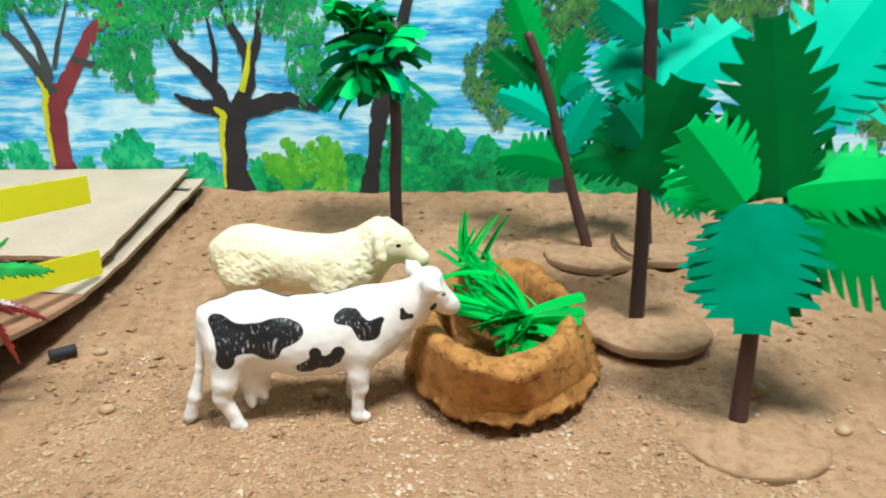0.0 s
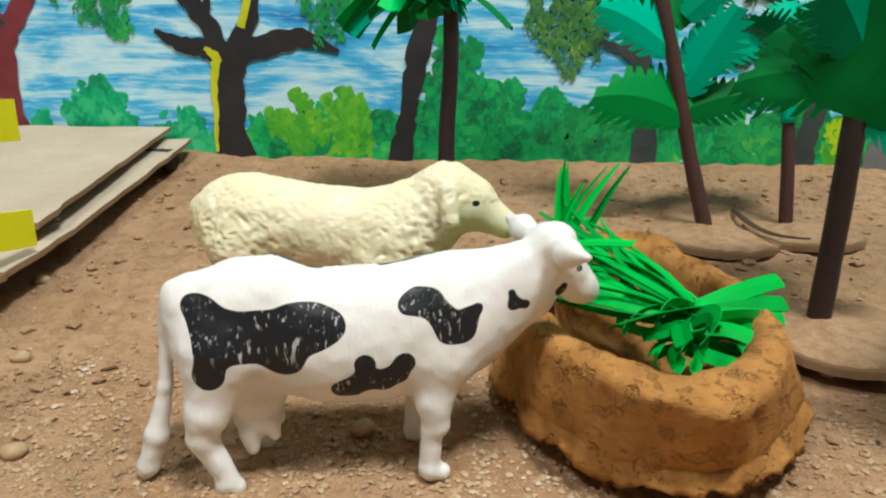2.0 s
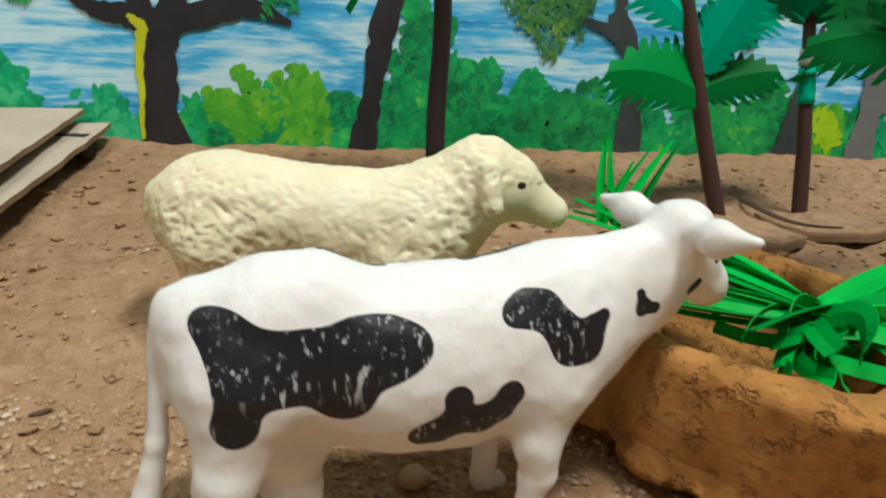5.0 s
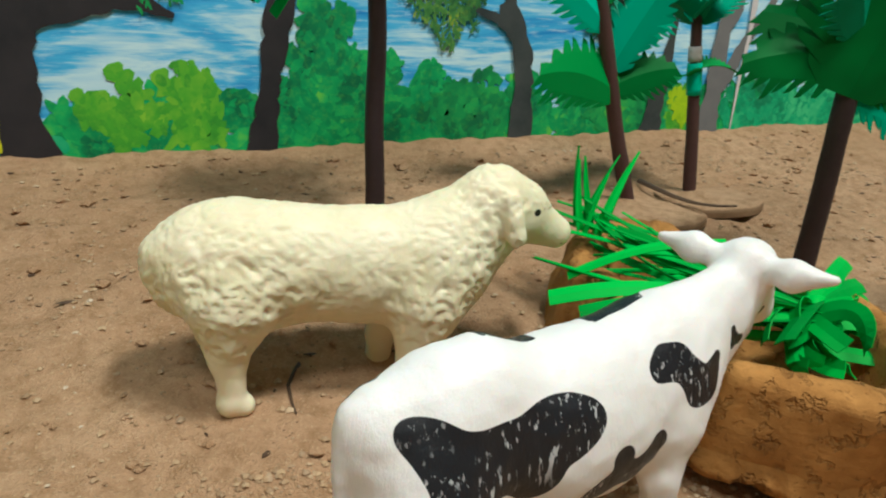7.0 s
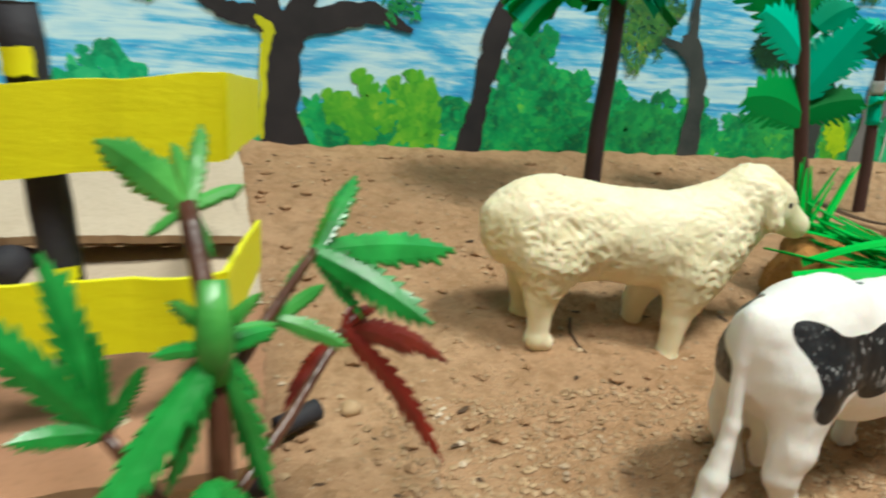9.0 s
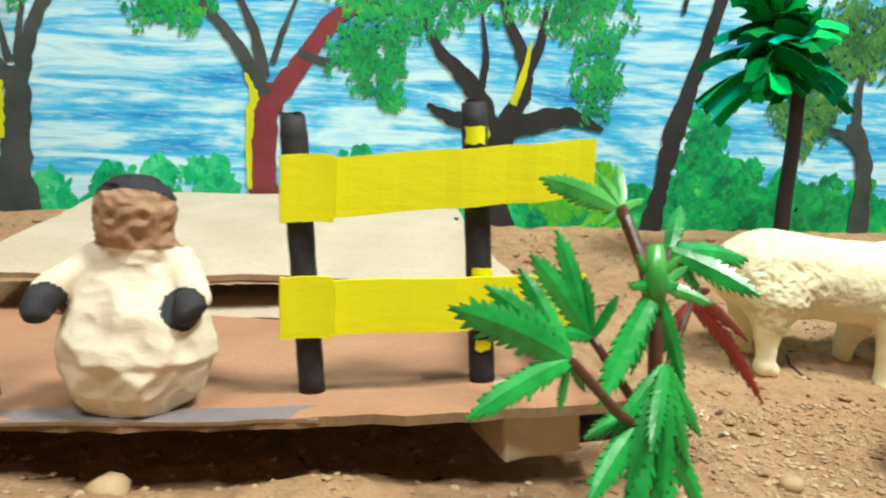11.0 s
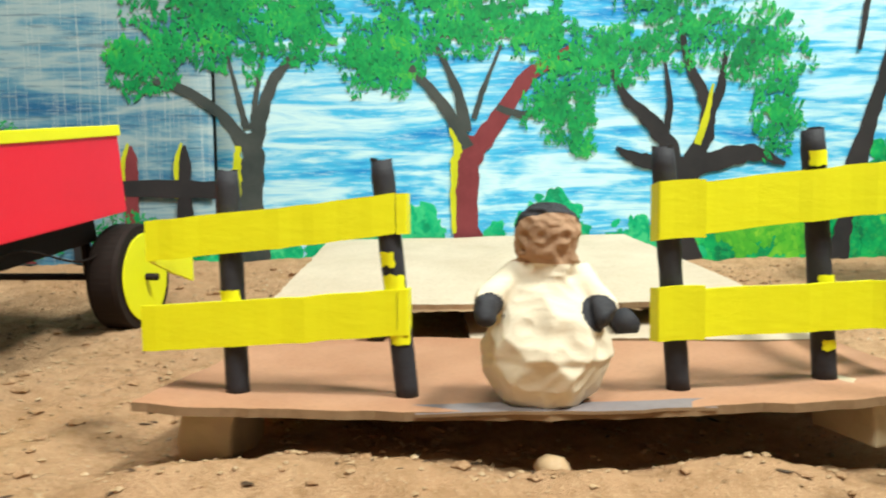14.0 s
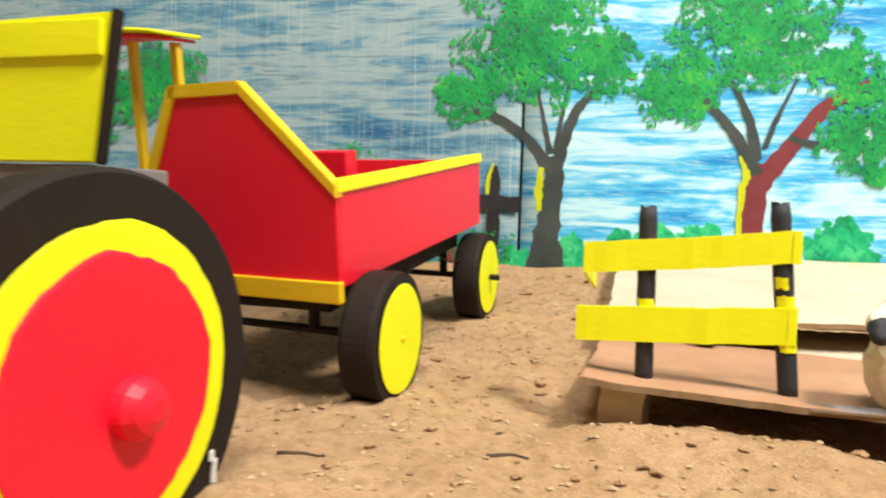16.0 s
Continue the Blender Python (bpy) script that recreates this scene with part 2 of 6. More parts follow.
M = {
    "sand": sand_material(),
    "clay": clay_material(),
    "cow": cow_material(),
    "sheep": sheep_material(),
    "beige_card": cardboard_material("beige_cardboard", (0.50, 0.405, 0.30), (0.60, 0.50, 0.385)),
    "brown_card": cardboard_material("brown_painted_cardboard", (0.38, 0.19, 0.11), (0.47, 0.255, 0.155)),
    "grey_card": cardboard_material("grey_painted_cardboard", (0.19, 0.16, 0.168), (0.26, 0.22, 0.22)),
    "raw_card": cardboard_material("cut_cardboard_edge", (0.20, 0.12, 0.065), (0.36, 0.235, 0.135)),
    "yellow": painted("yellow_paint", (0.82, 0.79, 0.002), 0.55, 0.09),
    "ochre": painted("orange_yellow_paint", (0.80, 0.50, 0.01), 0.5, 0.2),
    "red": painted("red_paint", (0.80, 0.006, 0.030), 0.45, 0.10, 30.0),
    "black": painted("charcoal_paint", (0.032, 0.031, 0.038), 0.65, 0.5, 60.0, 0.0006, 0.25),
    "tyre": painted("tyre_card", (0.018, 0.010, 0.008), 0.7, 0.4, 60.0, 0.0006, 0.2),
    "trunk": painted("trunk_paint", (0.075, 0.034, 0.030), 0.55, 0.5),
    "dark_trunk": painted("dark_trunk_paint", (0.032, 0.018, 0.020), 0.5, 0.5),
    "leaf_dark": paper("dark_green_paper", (0.001, 0.10, 0.018), (0.002, 0.16, 0.030), (0.003, 0.26, 0.050)),
    "leaf_teal": paper("teal_paper", (0.001, 0.20, 0.09), (0.002, 0.36, 0.20), (0.006, 0.56, 0.36)),
    "leaf_pale": paper("pale_teal_paper", (0.006, 0.46, 0.29), (0.015, 0.60, 0.40), (0.04, 0.72, 0.52)),
    "leaf_bright": paper("bright_green_paper", (0.002, 0.34, 0.05), (0.004, 0.48, 0.08), (0.010, 0.62, 0.13)),
    "grass": paper("grass_paper", (0.002, 0.20, 0.025), (0.004, 0.36, 0.045), (0.01, 0.58, 0.07)),
    "cloth": painted("cream_cloth", (0.79, 0.69, 0.54), 0.8, 0.16, 40.0, 0.0008, 0.2),
    "skin": painted("brown_clay", (0.46, 0.28, 0.175), 0.8, 0.35, 120.0, 0.002, 0.2),
    "plant_green": leaf_plastic("plastic_leaf", (0.005, 0.15, 0.018), (0.025, 0.38, 0.065)),
    "plant_pale": leaf_plastic("pale_plastic_leaf", (0.02, 0.22, 0.03), (0.10, 0.42, 0.08)),
    "plant_red": leaf_plastic("red_plastic_leaf", (0.09, 0.007, 0.005), (0.22, 0.018, 0.009)),
    "plant_stem": leaf_plastic("plastic_stem", (0.06, 0.02, 0.012), (0.12, 0.045, 0.025)),
    "block": painted("pale_block", (0.55, 0.45, 0.30), 0.8, 0.3),
    # Kept dark so that the unseen walls throw back little light.
    "wall": painted("room_wall_paint", (0.19, 0.18, 0.16), 0.8, 0.08, 3.0),
    "sky": sky_material("painted_sky", (0.008, 0.22, 0.60), (0.08, 0.49, 0.82), (0.60, 0.84, 0.92)),
    "sky_left": sky_material("painted_sky_dry", (0.02, 0.12, 0.27), (0.10, 0.26, 0.38), (0.34, 0.44, 0.47), True),
    "dab_leaf": dab_material("foliage_dabs", (0.1, (0.006, 0.15, 0.055)), (0.45, (0.010, 0.27, 0.075)), (0.75, (0.02, 0.38, 0.09)), (0.95, (0.09, 0.47, 0.06))),
    "dab_olive": dab_material("olive_dabs", (0.1, (0.012, 0.075, 0.035)), (0.45, (0.035, 0.17, 0.045)), (0.75, (0.08, 0.27, 0.06)), (0.95, (0.33, 0.42, 0.03))),
    "dab_dark": dab_material("dark_crown_dabs", (0.1, (0.004, 0.022, 0.012)), (0.6, (0.006, 0.05, 0.022)), (0.95, (0.015, 0.10, 0.035))),
    "dab_bush": dab_material("bush_dabs", (0.1, (0.003, 0.15, 0.06)), (0.5, (0.006, 0.33, 0.10)), (0.8, (0.02, 0.47, 0.12)), (0.95, (0.14, 0.60, 0.08))),
    "dab_mint": dab_material("mint_bush_dabs", (0.1, (0.005, 0.22, 0.10)), (0.5, (0.010, 0.42, 0.18)), (0.9, (0.08, 0.60, 0.25))),
    "dab_bright": dab_material("bright_bush_dabs", (0.0, (0.02, 0.24, 0.03)), (0.5, (0.08, 0.42, 0.03)), (1.0, (0.25, 0.58, 0.04))),
    "bark_dark": dab_material("dark_bark", (0.0, (0.012, 0.014, 0.017)), (1.0, (0.04, 0.035, 0.038))),
    "bark_grey": dab_material("grey_bark", (0.0, (0.014, 0.028, 0.030)), (1.0, (0.080, 0.088, 0.085))),
    "bark_red": dab_material("red_bark", (0.0, (0.13, 0.022, 0.028)), (1.0, (0.25, 0.05, 0.06))),
    "bark_light": dab_material("light_bark", (0.0, (0.12, 0.13, 0.14)), (1.0, (0.2, 0.2, 0.2))),
    "dab_lime": dab_material("lime_bush_dabs", (0.0, (0.24, 0.50, 0.01)), (1.0, (0.46, 0.68, 0.01))),
    "dab_yellow": dab_material("yellow_edge", (0.0, (0.42, 0.46, 0.01)), (1.0, (0.68, 0.70, 0.02))),
    "stone": dab_material("pebble", (0.0, (0.19, 0.11, 0.06)), (0.35, (0.36, 0.23, 0.125)), (0.8, (0.52, 0.36, 0.21)), (1.0, (0.68, 0.58, 0.46))),
    "dark_bit": dab_material("dark_litter", (0.0, (0.03, 0.02, 0.015)), (1.0, (0.12, 0.07, 0.04))),
    "chalk": painted("white_chalk", (0.65, 0.62, 0.62), 0.8, 0.2),
}

# ---- mesh helpers ----


def mesh_object(name, verts, faces, material, parent=None, label="", smooth=True):
    me = bpy.data.meshes.new(name)
    me.from_pydata([tuple(v) for v in verts], [], faces)
    for m in material if isinstance(material, (list, tuple)) else (material,):
        me.materials.append(m)
    if smooth:
        me.polygons.foreach_set("use_smooth", [True] * len(me.polygons))
    ob = new(name, me)
    ob.parent = parent
    if label:
        ob["label"] = label
    return ob


def part(name, bm, material, parent=None, label="", smooth=False):
    me = bpy.data.meshes.new(name)
    bmesh.ops.recalc_face_normals(bm, faces=bm.faces[:])
    bm.to_mesh(me)
    bm.free()
    for m in material if isinstance(material, (list, tuple)) else (material,):
        me.materials.append(m)
    if smooth:
        me.polygons.foreach_set("use_smooth", [True] * len(me.polygons))
    ob = new(name, me)
    ob.parent = parent
    if label:
        ob["label"] = label
    return ob


def thing(name, at, label, category, group="", turn=0.0):
    ob = new(name)
    ob.empty_display_size = 0.01
    ob.matrix_world = pose(*at, 0, 0, turn)
    return tagged(ob, label, category, group)


def box_bm(lo, hi, bevel=0.0006, jitter=0.0, seed=1, cuts=0):
    bm = bmesh.new()
    bmesh.ops.create_cube(bm, size=1)
    for v in bm.verts:
        v.co = Vector([(l + h) / 2 + (h - l) * c for l, h, c in zip(lo, hi, v.co)])
    if cuts:
        bmesh.ops.subdivide_edges(bm, edges=bm.edges[:], cuts=cuts, use_grid_fill=True)
    if bevel:
        sharp = [e for e in bm.edges if len(e.link_faces) == 2 and e.calc_face_angle(0) > 0.5]
        bmesh.ops.bevel(bm, geom=sharp, offset=bevel, segments=2, affect="EDGES", profile=0.6)
    if jitter:
        for v in bm.verts:
            v.co += noise.noise_vector(v.co * 90 + Vector((seed * 7.1, 0, 0))) * jitter
    return bm


def tube(path, radii, sides=12, cap=True):
    """Verts and faces of a tube along a path of Vectors."""
    verts, faces = [], []
    n = len(path)
    ref = Vector((0.31, 0.17, 0.9))
    for i, p in enumerate(path):
        d = (path[min(i + 1, n - 1)] - path[max(i - 1, 0)]).normalized()
        if abs(d.dot(ref.normalized())) > 0.97:
            ref = Vector((1, 0.2, 0.1))
        u = d.cross(ref).normalized()
        w = d.cross(u)
        for k in range(sides):
            a = math.tau * k / sides
            verts.append(p + (u * math.cos(a) + w * math.sin(a)) * radii[i])
    for i in range(n - 1):
        for k in range(sides):
            a, b = i * sides + k, i * sides + (k + 1) % sides
            faces.append((a, b, b + sides, a + sides))
    if cap:
        faces.append(tuple(range(sides - 1, -1, -1)))
        faces.append(tuple((n - 1) * sides + k for k in range(sides)))
    return verts, faces


def slab(top, thick, normal=None):
    """A closed sheet from a grid of points (rows of Vectors), with a thickness downwards."""
    nu, nv = len(top), len(top[0])
    verts = [p for row in top for p in row]
    off = normal if normal is not None else Vector((0, 0, -1))
    verts += [p + off * thick for p in verts]
    m = nu * nv
    faces = []
    for i in range(nu - 1):
        for j in range(nv - 1):
            a = i * nv + j
            faces.append((a, a + nv, a + nv + 1, a + 1))
            faces.append((m + a, m + a + 1, m + a + nv + 1, m + a + nv))
    rim = [i * nv for i in range(nu)] + [(nu - 1) * nv + j for j in range(1, nv)]
    rim += [i * nv + nv - 1 for i in range(nu - 2, -1, -1)] + [j for j in range(nv - 2, 0, -1)]
    for k, a in enumerate(rim):
        b = rim[(k + 1) % len(rim)]
        faces.append((a, m + a, m + b, b))
    return verts, faces


def surface_nets(field, lo, step):
    """A smooth mesh of the zero level of a sampled field (negative inside)."""
    nx, ny, nz = field.shape
    ins = field < 0
    corner = [(a, b, c) for a in (0, 1) for b in (0, 1) for c in (0, 1)]
    cnt = sum(ins[a:nx - 1 + a, b:ny - 1 + b, c:nz - 1 + c].astype(int) for a, b, c in corner)
    cell = (cnt > 0) & (cnt < 8)
    idx = np.full(cell.shape, -1, int)
    cells = np.argwhere(cell)
    idx[cell] = np.arange(len(cells))
    acc, num = np.zeros((len(cells), 3)), np.zeros(len(cells))
    for a in corner:
        for axis in range(3):
            if a[axis]:
                continue
            b = list(a)
            b[axis] = 1
            fa = field[cells[:, 0] + a[0], cells[:, 1] + a[1], cells[:, 2] + a[2]]
            fb = field[cells[:, 0] + b[0], cells[:, 1] + b[1], cells[:, 2] + b[2]]
            cross = (fa < 0) != (fb < 0)
            t = np.where(cross, fa / np.where(fa == fb, 1, fa - fb), 0)
            p = np.array(a, float)[None] + np.eye(3)[axis][None] * t[:, None]
            acc += p * cross[:, None]
            num += cross
    verts = (cells + acc / num[:, None]) * step + np.array(lo)
    faces = []
    for axis in range(3):
        o1, o2 = [(1, 2), (2, 0), (0, 1)][axis]
        s0 = [slice(None)] * 3
        s1 = [slice(None)] * 3
        s0[axis], s1[axis] = slice(0, -1), slice(1, None)
        a, b = ins[tuple(s0)], ins[tuple(s1)]
        for flip, mask in ((False, a & ~b), (True, ~a & b)):
            e = np.argwhere(mask)
            e = e[(e[:, o1] > 0) & (e[:, o2] > 0) & (e[:, o1] < field.shape[o1] - 1) & (e[:, o2] < field.shape[o2] - 1)]
            q = []
            for d1, d2 in ((1, 1), (0, 1), (0, 0), (1, 0)):
                c = e.copy()
                c[:, o1] -= d1
                c[:, o2] -= d2
                q.append(idx[c[:, 0], c[:, 1], c[:, 2]])
            q = np.stack(q[::-1] if flip else q, 1)
            faces.append(q)
    faces = np.concatenate(faces)
    return verts, faces[(faces >= 0).all(1)]


def smin(a, b, k):
    h = np.clip(0.5 + 0.5 * (b - a) / k, 0, 1)
    return b + (a - b) * h - k * h * (1 - h)


def cone(P, a, b, ra, rb, squash=1.0):
    """Distance to a capsule whose radius goes from ra to rb; squash flattens it sideways."""
    a, b = np.array(a, float), np.array(b, float)
    s = np.array([1, 1 / squash, 1])
    Q, a, b = P * s, a * s, b * s
    d = b - a
    t = np.clip(((Q - a) @ d) / (d @ d), 0, 1)
    return np.linalg.norm(Q - a - t[..., None] * d, axis=-1) - (ra + (rb - ra) * t)


def grid_points(lo, hi, step):
    n = [int((h - l) / step) + 1 for l, h in zip(lo, hi)]
    return np.stack(np.meshgrid(*[l + step * np.arange(k) for l, k in zip(lo, n)], indexing="ij"), -1)


def blobs(x, z, spots, k=0.002):
    """Signed distance in the side view to merged round spots (x, z, r)."""
    d = np.full(x.shape, 1.0)
    for sx, sz, r in spots:
        d = smin(d, np.hypot(x - sx, z - sz) - r, k)
    return d


# ---- ground and the room ----
BASE_Y = (-1.5, 0.10, 0.20, 0.28, 0.33, 0.395, 0.43, 0.47, 0.535, 0.60, 0.634, 0.9)
BASE_RIGHT = (-0.040, -0.033, -0.027, -0.0235, -0.0215, -0.0145, -0.0085, -0.001, 0.009, 0.019, 0.028, 0.030)
BASE_LEFT = (-0.034, -0.024, -0.019, -0.013, -0.0125, -0.009, -0.007, -0.004, 0.006, 0.020, 0.030, 0.032)


def ground_z(x, y, fine=True):
    s = min(1.0, max(0.0, (x + 0.36) / 0.16))
    s = s * s * (3 - 2 * s)
    z = float(np.interp(y, BASE_Y, BASE_LEFT)) * (1 - s) + float(np.interp(y, BASE_Y, BASE_RIGHT)) * s
    z -= 0.0045 * math.exp(-((x + 0.078) ** 2 + (y - 0.400) ** 2) / 0.0009)
    if fine:
        w = min(1.0, max(0.0, (-0.15 - x) / 0.15))
        amp = 0.0022 + 0.0036 * w * (1.0 if y < 0.33 else 0.5)
        z += noise.fractal(Vector((x * 16, y * 16, 0.3)), 1.0, 2.0, 4) * amp
        z += noise.noise(Vector((x * 150, y * 150, 2.1))) * 0.0013 + noise.noise(Vector((x * 60, y * 60, 7.1))) * 0.0018
        if -0.56 < x < -0.22:
            e = min(1.0, (x + 0.56) / 0.05, max(0.0, -0.245 - x) / 0.05)
            z += 0.0130 * e * math.exp(-((y - 0.292) / 0.016) ** 2) * (0.75 + 0.6 * noise.noise(Vector((x * 24, 1.7, 0.2))))
            z -= 0.0065 * e * math.exp(-((y - 0.365) / 0.040) ** 4)
    return z


def build_ground():
    xs = np.concatenate([np.linspace(-1.46, -0.95, 24), np.linspace(-0.94, 0.46, 440), np.linspace(0.48, 0.91, 20)])
    ys = np.concatenate([np.linspace(-1.11, -0.05, 24), np.linspace(-0.045, 0.66, 260), np.linspace(0.68, 0.77, 4)])
    verts = [(x, y, ground_z(x, y)) for x in xs for y in ys]
    n = len(ys)
    faces = [(i * n + j, (i + 1) * n + j, (i + 1) * n + j + 1, i * n + j + 1) for i in range(len(xs) - 1) for j in range(n - 1)]
    ob = mesh_object("ground", verts, faces, M["sand"])
    tagged(ob, "uneven light brown sand with grains and small stones", "ground", kind="structure")


build_ground()


# Unseen walls and ceiling, added to close the set and limit bounce light.
def room():
    for name, lo, hi in (
        ("wall_north", (-1.50, 0.76, -0.1), (0.95, 0.81, 1.75)),
        ("wall_south", (-1.50, -1.15, -0.1), (0.95, -1.10, 1.75)),
        ("wall_west", (-1.50, -1.10, -0.1), (-1.45, 0.76, 1.75)),
        ("wall_east", (0.90, -1.10, -0.1), (0.95, 0.76, 1.75)),
        ("ceiling", (-1.50, -1.15, 1.75), (0.95, 0.81, 1.80)),
    ):
        ob = part(name, box_bm(lo, hi, 0.0), M["wall"])
        tagged(ob, "unseen plain dark room " + ("ceiling" if name == "ceiling" else "wall"), "ceiling" if name == "ceiling" else "wall", kind="structure")


room()

# ---- painted backdrop ----
BY = 0.637


def backdrop_sheet(name, x0, x1, y, material, label):
    top = [[Vector((x, y, z)) for z in np.linspace(-0.02, 0.44, 12)] for x in np.linspace(x0, x1, 40)]
    v, f = slab(top, 0.0015, Vector((0, 1, 0)))
    ob = mesh_object(name, v, f, material)
    return tagged(ob, label, "backdrop", kind="structure")


sheet_main = backdrop_sheet("backdrop", -0.591, 0.75, BY, M["sky"], "hand-painted paper backdrop with lake, sky, trees and bushes")
sheet_left = backdrop_sheet("backdrop", -1.35, -0.594, BY + 0.0002, M["sky_left"], "greyer dry-brushed painted backdrop sheet with picket fence")
LAYER = [0]


def paint_y():
    LAYER[0] += 1
    return BY - 0.0003 - 0.00001 * LAYER[0]


def ribbon(name, points, widths, material, parent, seed=0, label="", ragged=0.18):
    """A flat brush stroke with rough edges through points (x, z)."""
    rng = random.Random(seed)
    y = paint_y()
    dense, wid = [], []
    for i in range(len(points) - 1):
        for k in range(6):
            t = k / 6
            dense.append(Vector((*lerp(points[i], points[i + 1], t), 0)))
            wid.append(widths[i] + (widths[i + 1] - widths[i]) * t)
    dense.append(Vector((*points[-1], 0)))
    wid.append(widths[-1])
    for _ in range(3):
        dense = [dense[0]] + [(dense[i - 1] + dense[i] * 2 + dense[i + 1]) / 4 for i in range(1, len(dense) - 1)] + [dense[-1]]
    verts, faces = [], []
    for i, p in enumerate(dense):
        d = (dense[min(i + 1, len(dense) - 1)] - dense[max(i - 1, 0)]).normalized()
        n = Vector((-d.y, d.x, 0))
        for s in (-1, 1):
            q = p + n * s * wid[i] * 0.5 * rng.uniform(1 - ragged, 1 + ragged)
            verts.append((q.x, y, q.y))
    for i in range(len(dense) - 1):
        faces.append((2 * i, 2 * i + 1, 2 * i + 3, 2 * i + 2))
    return mesh_object(name, verts, faces, material, parent, label)


def dabs(name, clumps, material, parent, seed, size=(0.0022, 0.006), lean=1.2, label="", broad=0.36, gap=0.24, feather=0.55):
    """Brush dabs in clumps (x, z, rx, rz, how many), thinning to an uneven edge."""
    rng = random.Random(seed)
    y0 = paint_y()
    verts, faces = [], []
    for cx, cz, rx, rz, count in clumps:
        for _ in range(count):
            a, r = rng.uniform(0, math.tau), rng.random() ** feather
            r *= 0.82 + 0.34 * noise.noise(Vector((math.cos(a) * 2.2 + cx * 31, math.sin(a) * 2.2, seed)))
            x, z = cx + math.cos(a) * rx * r, cz + math.sin(a) * rz * r
            if noise.noise(Vector((x * 55, z * 55, seed * 1.7))) + 0.5 * noise.noise(Vector((x * 150, z * 150, seed * 1.3))) > gap + 0.3 * (1 - r):
                continue
            ln = rng.uniform(*size)
            w = ln * broad * rng.uniform(0.7, 1.3)
            t = rng.gauss(0, lean)
            d, n = Vector((math.sin(t), math.cos(t))), Vector((math.cos(t), -math.sin(t)))
            y = y0 - rng.uniform(0, 0.00006)
            k = len(verts)
            for u, s in ((-0.5, -0.3), (-0.1, -0.5), (0.35, -0.4), (0.5, 0.05), (0.3, 0.45), (-0.2, 0.5), (-0.5, 0.2)):
                q = Vector((x, z)) + d * ln * u * rng.uniform(0.8, 1.2) + n * w * s * rng.uniform(0.7, 1.3)
                if q.y < 0.0:
                    q.y = 0.0
                verts.append((q.x, y, q.y))
            faces.append(tuple(range(k, k + 7)))
    LAYER[0] += 6
    return mesh_object(name, verts, faces, material, parent, label, smooth=False)


def painted_tree(parent, trunk, limbs, crown, bark, leaf, seed, edge=None, size=(0.0022, 0.0068), dx=0.0, dz=0.0):
    def sh(pts):
        return [(x + dx, z + dz) for x, z in pts]

    trunk = (sh(trunk[0]), trunk[1])
    limbs = [(sh(p), w, m) for p, w, m in limbs]
    crown = [(x + dx, z + dz, rx, rz, n) for x, z, rx, rz, n in crown]
    edge = edge and (sh(edge[0]), edge[1])
    wash = [(x, z, rx * 0.78, rz * 0.74, int(n * 0.24)) for x, z, rx, rz, n in crown]
    dabs("painted_wash", wash, leaf, parent, seed + 49, (0.006, 0.011), 1.3, "", 0.5, 0.05)
    t = ribbon("painted_trunk", *trunk, bark, parent, seed)
    for k, (pts, wid, mat) in enumerate(limbs):
        ribbon("painted_limb", pts, wid, mat or bark, t, seed + k + 1)
    if edge:
        ribbon("yellow_edge", *edge, M["dab_yellow"], t, seed + 30, "bright yellow painted rim light", 0.34)
    dabs("painted_crown", [(x, z, rx, rz, int(n * 3.2)) for x, z, rx, rz, n in crown], leaf, t, seed + 50, size, 0.6, "", 0.30, 0.17, 0.66)
    return t


# bushes behind the trunks
MINT = [(-0.327, 0.058, 0.030, 0.027, 260), (-0.262, 0.048, 0.022, 0.024, 200), (-0.372, 0.045, 0.011, 0.013, 80),
        (-0.432, 0.052, 0.022, 0.026, 170), (-0.468, 0.050, 0.022, 0.026, 170), (-0.500, 0.046, 0.02, 0.02, 140), (-0.545, 0.040, 0.02, 0.022, 130)]
dabs("painted_bush", MINT, M["dab_mint"], sheet_main, 5, (0.006, 0.013), 0.9, "", 0.5)
rng = random.Random(3)
low = [(x, 0.030, 0.030, 0.030 + 0.014 * rng.random(), 300) for x in np.arange(-0.19, 0.6, 0.038)]
dabs("painted_bush", low, M["dab_bush"], sheet_main, 7, (0.007, 0.016), 0.8, "", 0.5)
dabs("painted_bush", [(x, 0.026, 0.03, 0.024, 160) for x in np.arange(-0.59, -0.2, 0.04)], M["dab_mint"], sheet_main, 8, (0.006, 0.013), 0.8, "", 0.5)
dabs("painted_bush", [(-0.178, 0.048, 0.023, 0.030, 210), (-0.140, 0.050, 0.024, 0.033, 240), (0.206, 0.044, 0.013, 0.018, 190)], M["dab_bright"], sheet_main, 9, (0.006, 0.012), 0.8, "", 0.5)
dabs("painted_bush", [(-0.058, 0.055, 0.036, 0.040, 420), (-0.058, 0.092, 0.020, 0.034, 210), (-0.03, 0.06, 0.026, 0.032, 230), (0.005, 0.052, 0.03, 0.028, 240)], M["dab_bush"], sheet_main, 10, (0.006, 0.014), 0.8, "", 0.5)
dabs("painted_bush", [(0.04, 0.045, 0.05, 0.028, 300), (0.16, 0.05, 0.04, 0.03, 260)], M["dab_leaf"], sheet_main, 11, (0.006, 0.013), 0.9, "", 0.5)
dabs("painted_bush", [(x, 0.040, 0.024, 0.026, 190) for x in np.arange(0.262, 0.40, 0.032)], M["dab_mint"], sheet_main, 12, (0.006, 0.013), 0.9, "", 0.5)
